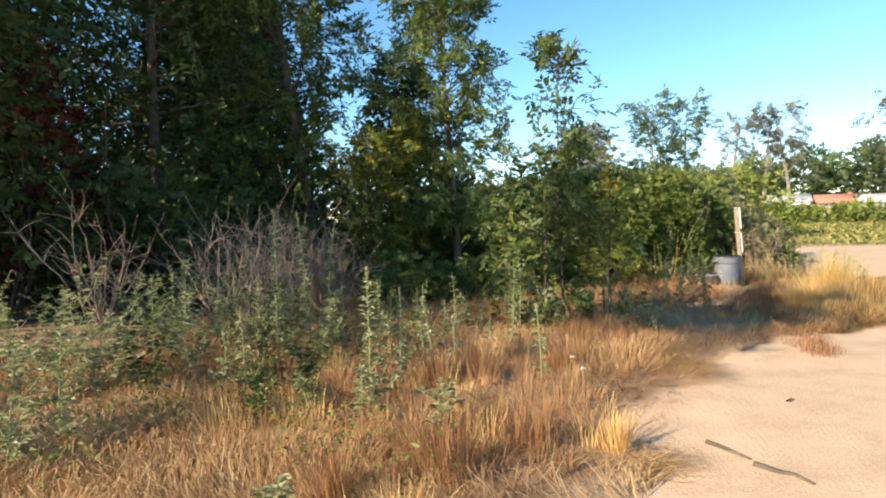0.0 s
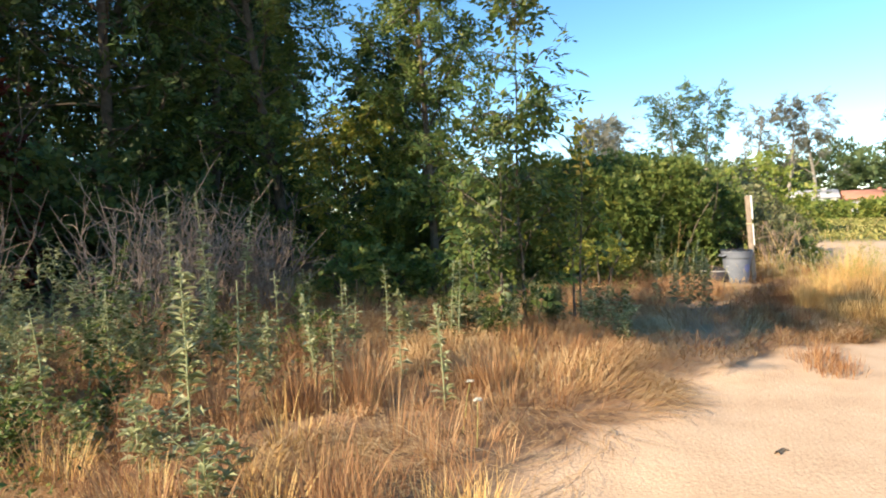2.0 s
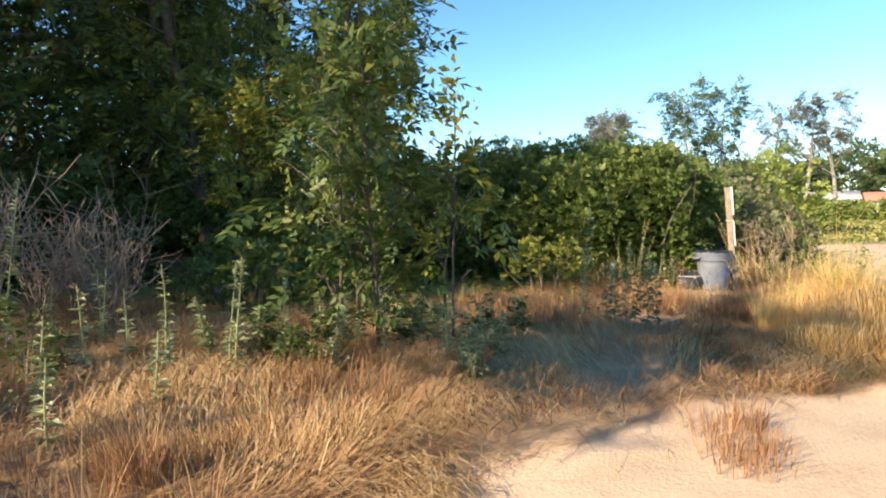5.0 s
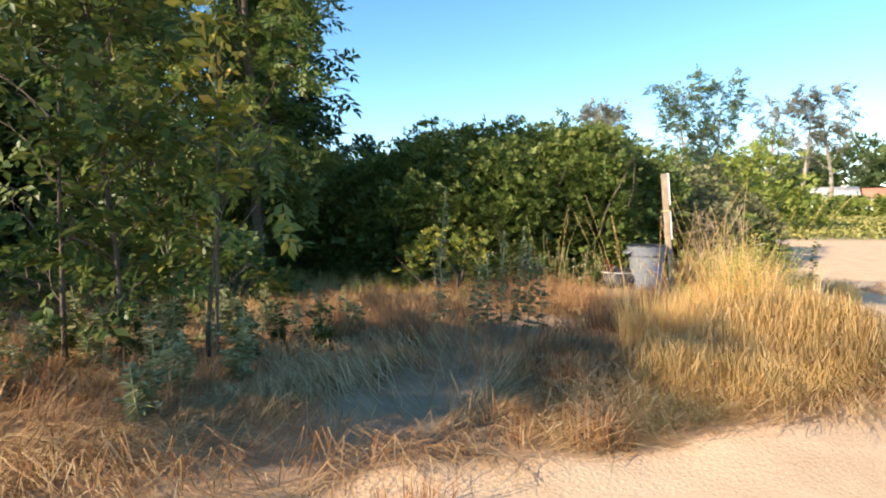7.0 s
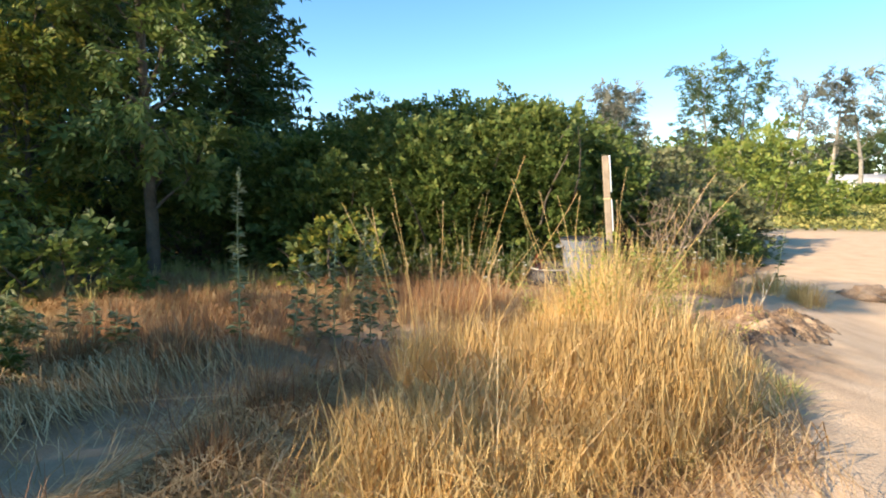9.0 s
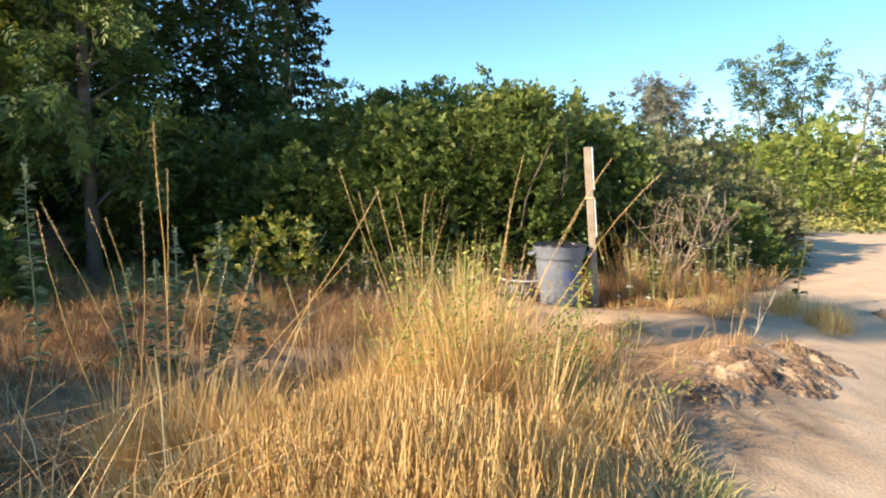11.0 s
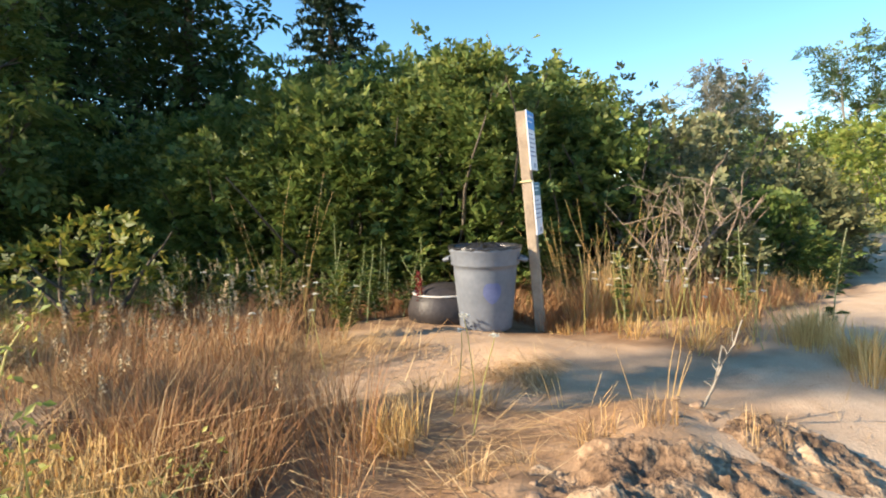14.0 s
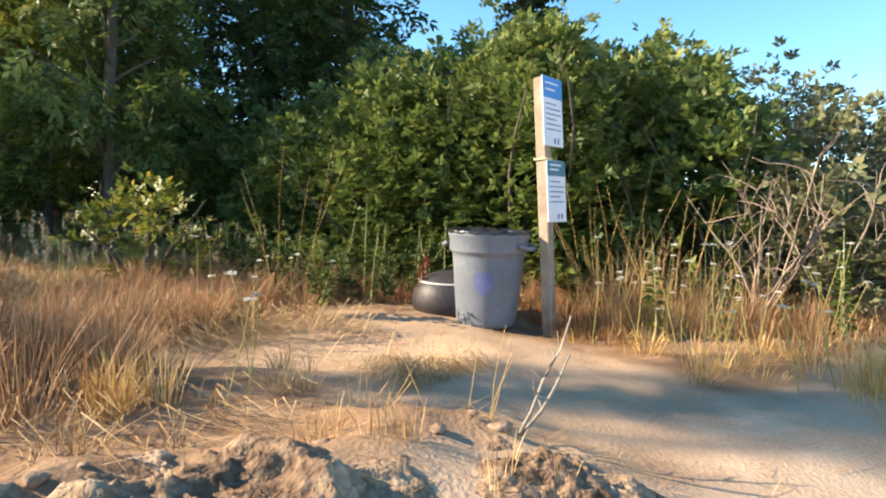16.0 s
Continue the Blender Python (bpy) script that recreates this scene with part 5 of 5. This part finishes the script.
for k in range(22):
    t = rng.uniform(0, 1)
    x = np.interp(t, [0, 0.5, 1], [5.65, 6.05, 6.45]) + rng.normal(0, 0.16)
    y = np.interp(t, [0, 0.5, 1], [6.7, 7.8, 8.8]) + rng.normal(0, 0.16)
    s = 0.012 + 0.028 * rng.random() ** 2
    stone((x, y), (s, s * rng.uniform(0.6, 1), s * rng.uniform(0.3, 0.5)), "crumbling clod of pale hardened earth on the bank", "earth clods", 0.35, "earth_clod")


def mound(at, rx, ry, h, turn, seed, label):
    """A worn hump of crusted earth: ledges, cracks and crumbs on a low dome."""
    n = 96
    a, b = np.meshgrid(np.linspace(-1, 1, n), np.linspace(-1, 1, n), indexing="ij")
    c, sn = math.cos(turn), math.sin(turn)
    X = at[0] + c * a * rx - sn * b * ry
    Y = at[1] + sn * a * rx + c * b * ry
    wx = X + 0.12 * (vnoise(X, Y, 3.0, seed) - 0.5)
    wy = Y + 0.12 * (vnoise(X, Y, 3.0, seed + 1) - 0.5)
    r = np.hypot(a, b) + 0.45 * (vnoise(wx, wy, 3.2, seed + 2) - 0.5) + 0.2 * (vnoise(wx, wy, 8.0, seed + 3) - 0.5)
    dome = step(1.0, 0.25, r)
    cut = 0.0
    for k, (f, w) in enumerate(((5.0, 0.4), (11.0, 0.35), (21.0, 0.25), (42.0, 0.16))):
        cut = cut + w * (1 - np.abs(2 * vnoise(wx, wy, f, seed + 4 + k) - 1)) ** 2
    Z = gz(X, Y) - 0.03 + dome * h * (0.35 + 0.95 * cut)
    lev = Z / 0.028
    Z = Z * 0.55 + 0.45 * 0.028 * (np.floor(lev) + step(0.55, 1.0, lev - np.floor(lev)))
    Z = np.where(np.hypot(a, b) > 0.97, gz(X, Y) - 0.06, Z)
    z0 = float(gz(*at))
    v = np.stack([X - at[0], Y - at[1], Z - z0], -1).reshape(-1, 3)
    i, j = np.meshgrid(np.arange(n - 1), np.arange(n - 1), indexing="ij")
    q = np.stack([i * n + j, (i + 1) * n + j, (i + 1) * n + j + 1, i * n + j + 1], -1).reshape(-1, 4)
    ob = new("earth_mound", mesh_of("earth_mound", v, q, M["earth"], True))
    ob.location = (at[0], at[1], z0)
    tagged(ob, label, "mound", "crusted earth mounds")


mound((6.3, 8.12), 0.72, 0.46, 0.085, 0.7, 53, "eroded mound of crusted brown earth beside the track")
mound((5.86, 7.4), 0.56, 0.3, 0.08, 1.0, 61, "small eroded hump of crusted brown earth by the track")
mound((6.62, 8.75), 0.5, 0.34, 0.08, 0.5, 67, "small eroded hump of crusted brown earth by the track")
litter = scatter(9000, 0.8, 7.5, 2.2, 10.6, lambda x, y: np.maximum(step(0.8, 0.3, line_gap(x, y, TRAIL)), step(1.15, 0.9, np.hypot((x - 5.2) / 1.9, (y - 9.5) / 1.2))) * (0.15 + 0.85 * step(0.4, 0.65, vnoise(x, y, 2.6, 71))))
stuff("straw_litter", [blades(on_ground(litter, -0.004), 0.05 + 0.09 * rng.random(len(litter)), 0.003, 1.6, 0.7, 0.8)], M["straw"], "broken straw and bits of stalk strewn on trodden earth")
lie = scatter(2600, 5.1, 6.7, 7.0, 9.1, lambda x, y: step(0.6, 0.3, line_gap(x, y, RIDGE)))
stuff("fallen_straw", [blades(on_ground(lie, 0.03), 0.06 + 0.1 * rng.random(len(lie)), 0.003, 2.2, 0.6, 0.75)], M["straw"], "short broken straw lying over the crusted earth")
for k in range(16):
    x, y = rng.uniform(1.4, 8), rng.uniform(0.5, 11)
    if inside_road(x, y) > 0.2:
        s = rng.uniform(0.012, 0.03)
        stone((x, y), (s, s * 0.7, s * 0.5), "small loose stone on the sand", "loose stones")
stone((8.3, 11.4), (0.28, 0.2, 0.13), "flat pale boulder beside the track", "boulders", name="boulder")


def root_piece(pts, r, label):
    """A dark bit of root or stick half sunk in the sand."""
    p = np.array([(x, y, float(gz(x, y)) + 0.004) for x, y in pts])
    x, y, z = p.mean(0)
    ob = new("root", mesh_of("root", *tube(p - p.mean(0), np.linspace(r, r * 0.35, len(p)), 6), M["bark"], True))
    ob.location = (x, y, z)
    tagged(ob, label, "root", "roots in the sand")


root_piece([(0.98, 0.2), (1.04, 0.12), (1.1, 0.0), (1.13, -0.05)], 0.018, "dark crooked root showing through the sand")
root_piece([(1.12, -0.12), (1.2, -0.22), (1.26, -0.25), (1.3, -0.36)], 0.02, "dark crooked root showing through the sand")
root_piece([(1.75, 0.97), (1.8, 1.03), (1.82, 1.02)], 0.014, "small dark scrap of bark on the sand")


# low leafy weeds that fill the dry grass at the near end of the verge
low_weed = scatter(95, -3.4, 0.3, -0.9, 3.2, lambda x, y: step(-0.3, -0.6, inside_road(x, y)) * step(0.35, 0.6, vnoise(x, y, 0.8, 81) + 0.12 * step(-0.5, -2.5, x)))
per = 60
up = 0.18 + 0.38 * rng.random(len(low_weed))
rise = rng.random((len(low_weed), per)) ** 0.8
spread = rng.normal(0, 1, (len(low_weed), per, 2)) * (0.03 + 0.07 * rise[..., None])
at = on_ground(low_weed)[:, None, :] + np.concatenate([spread, (rise * up[:, None])[..., None]], -1)
stuff("leafy_weeds", [leaves(at.reshape(-1, 3), 0.036, 0.5, narrow=0.42)], M["leaf_green"], "low dull green weeds growing through the dry grass")
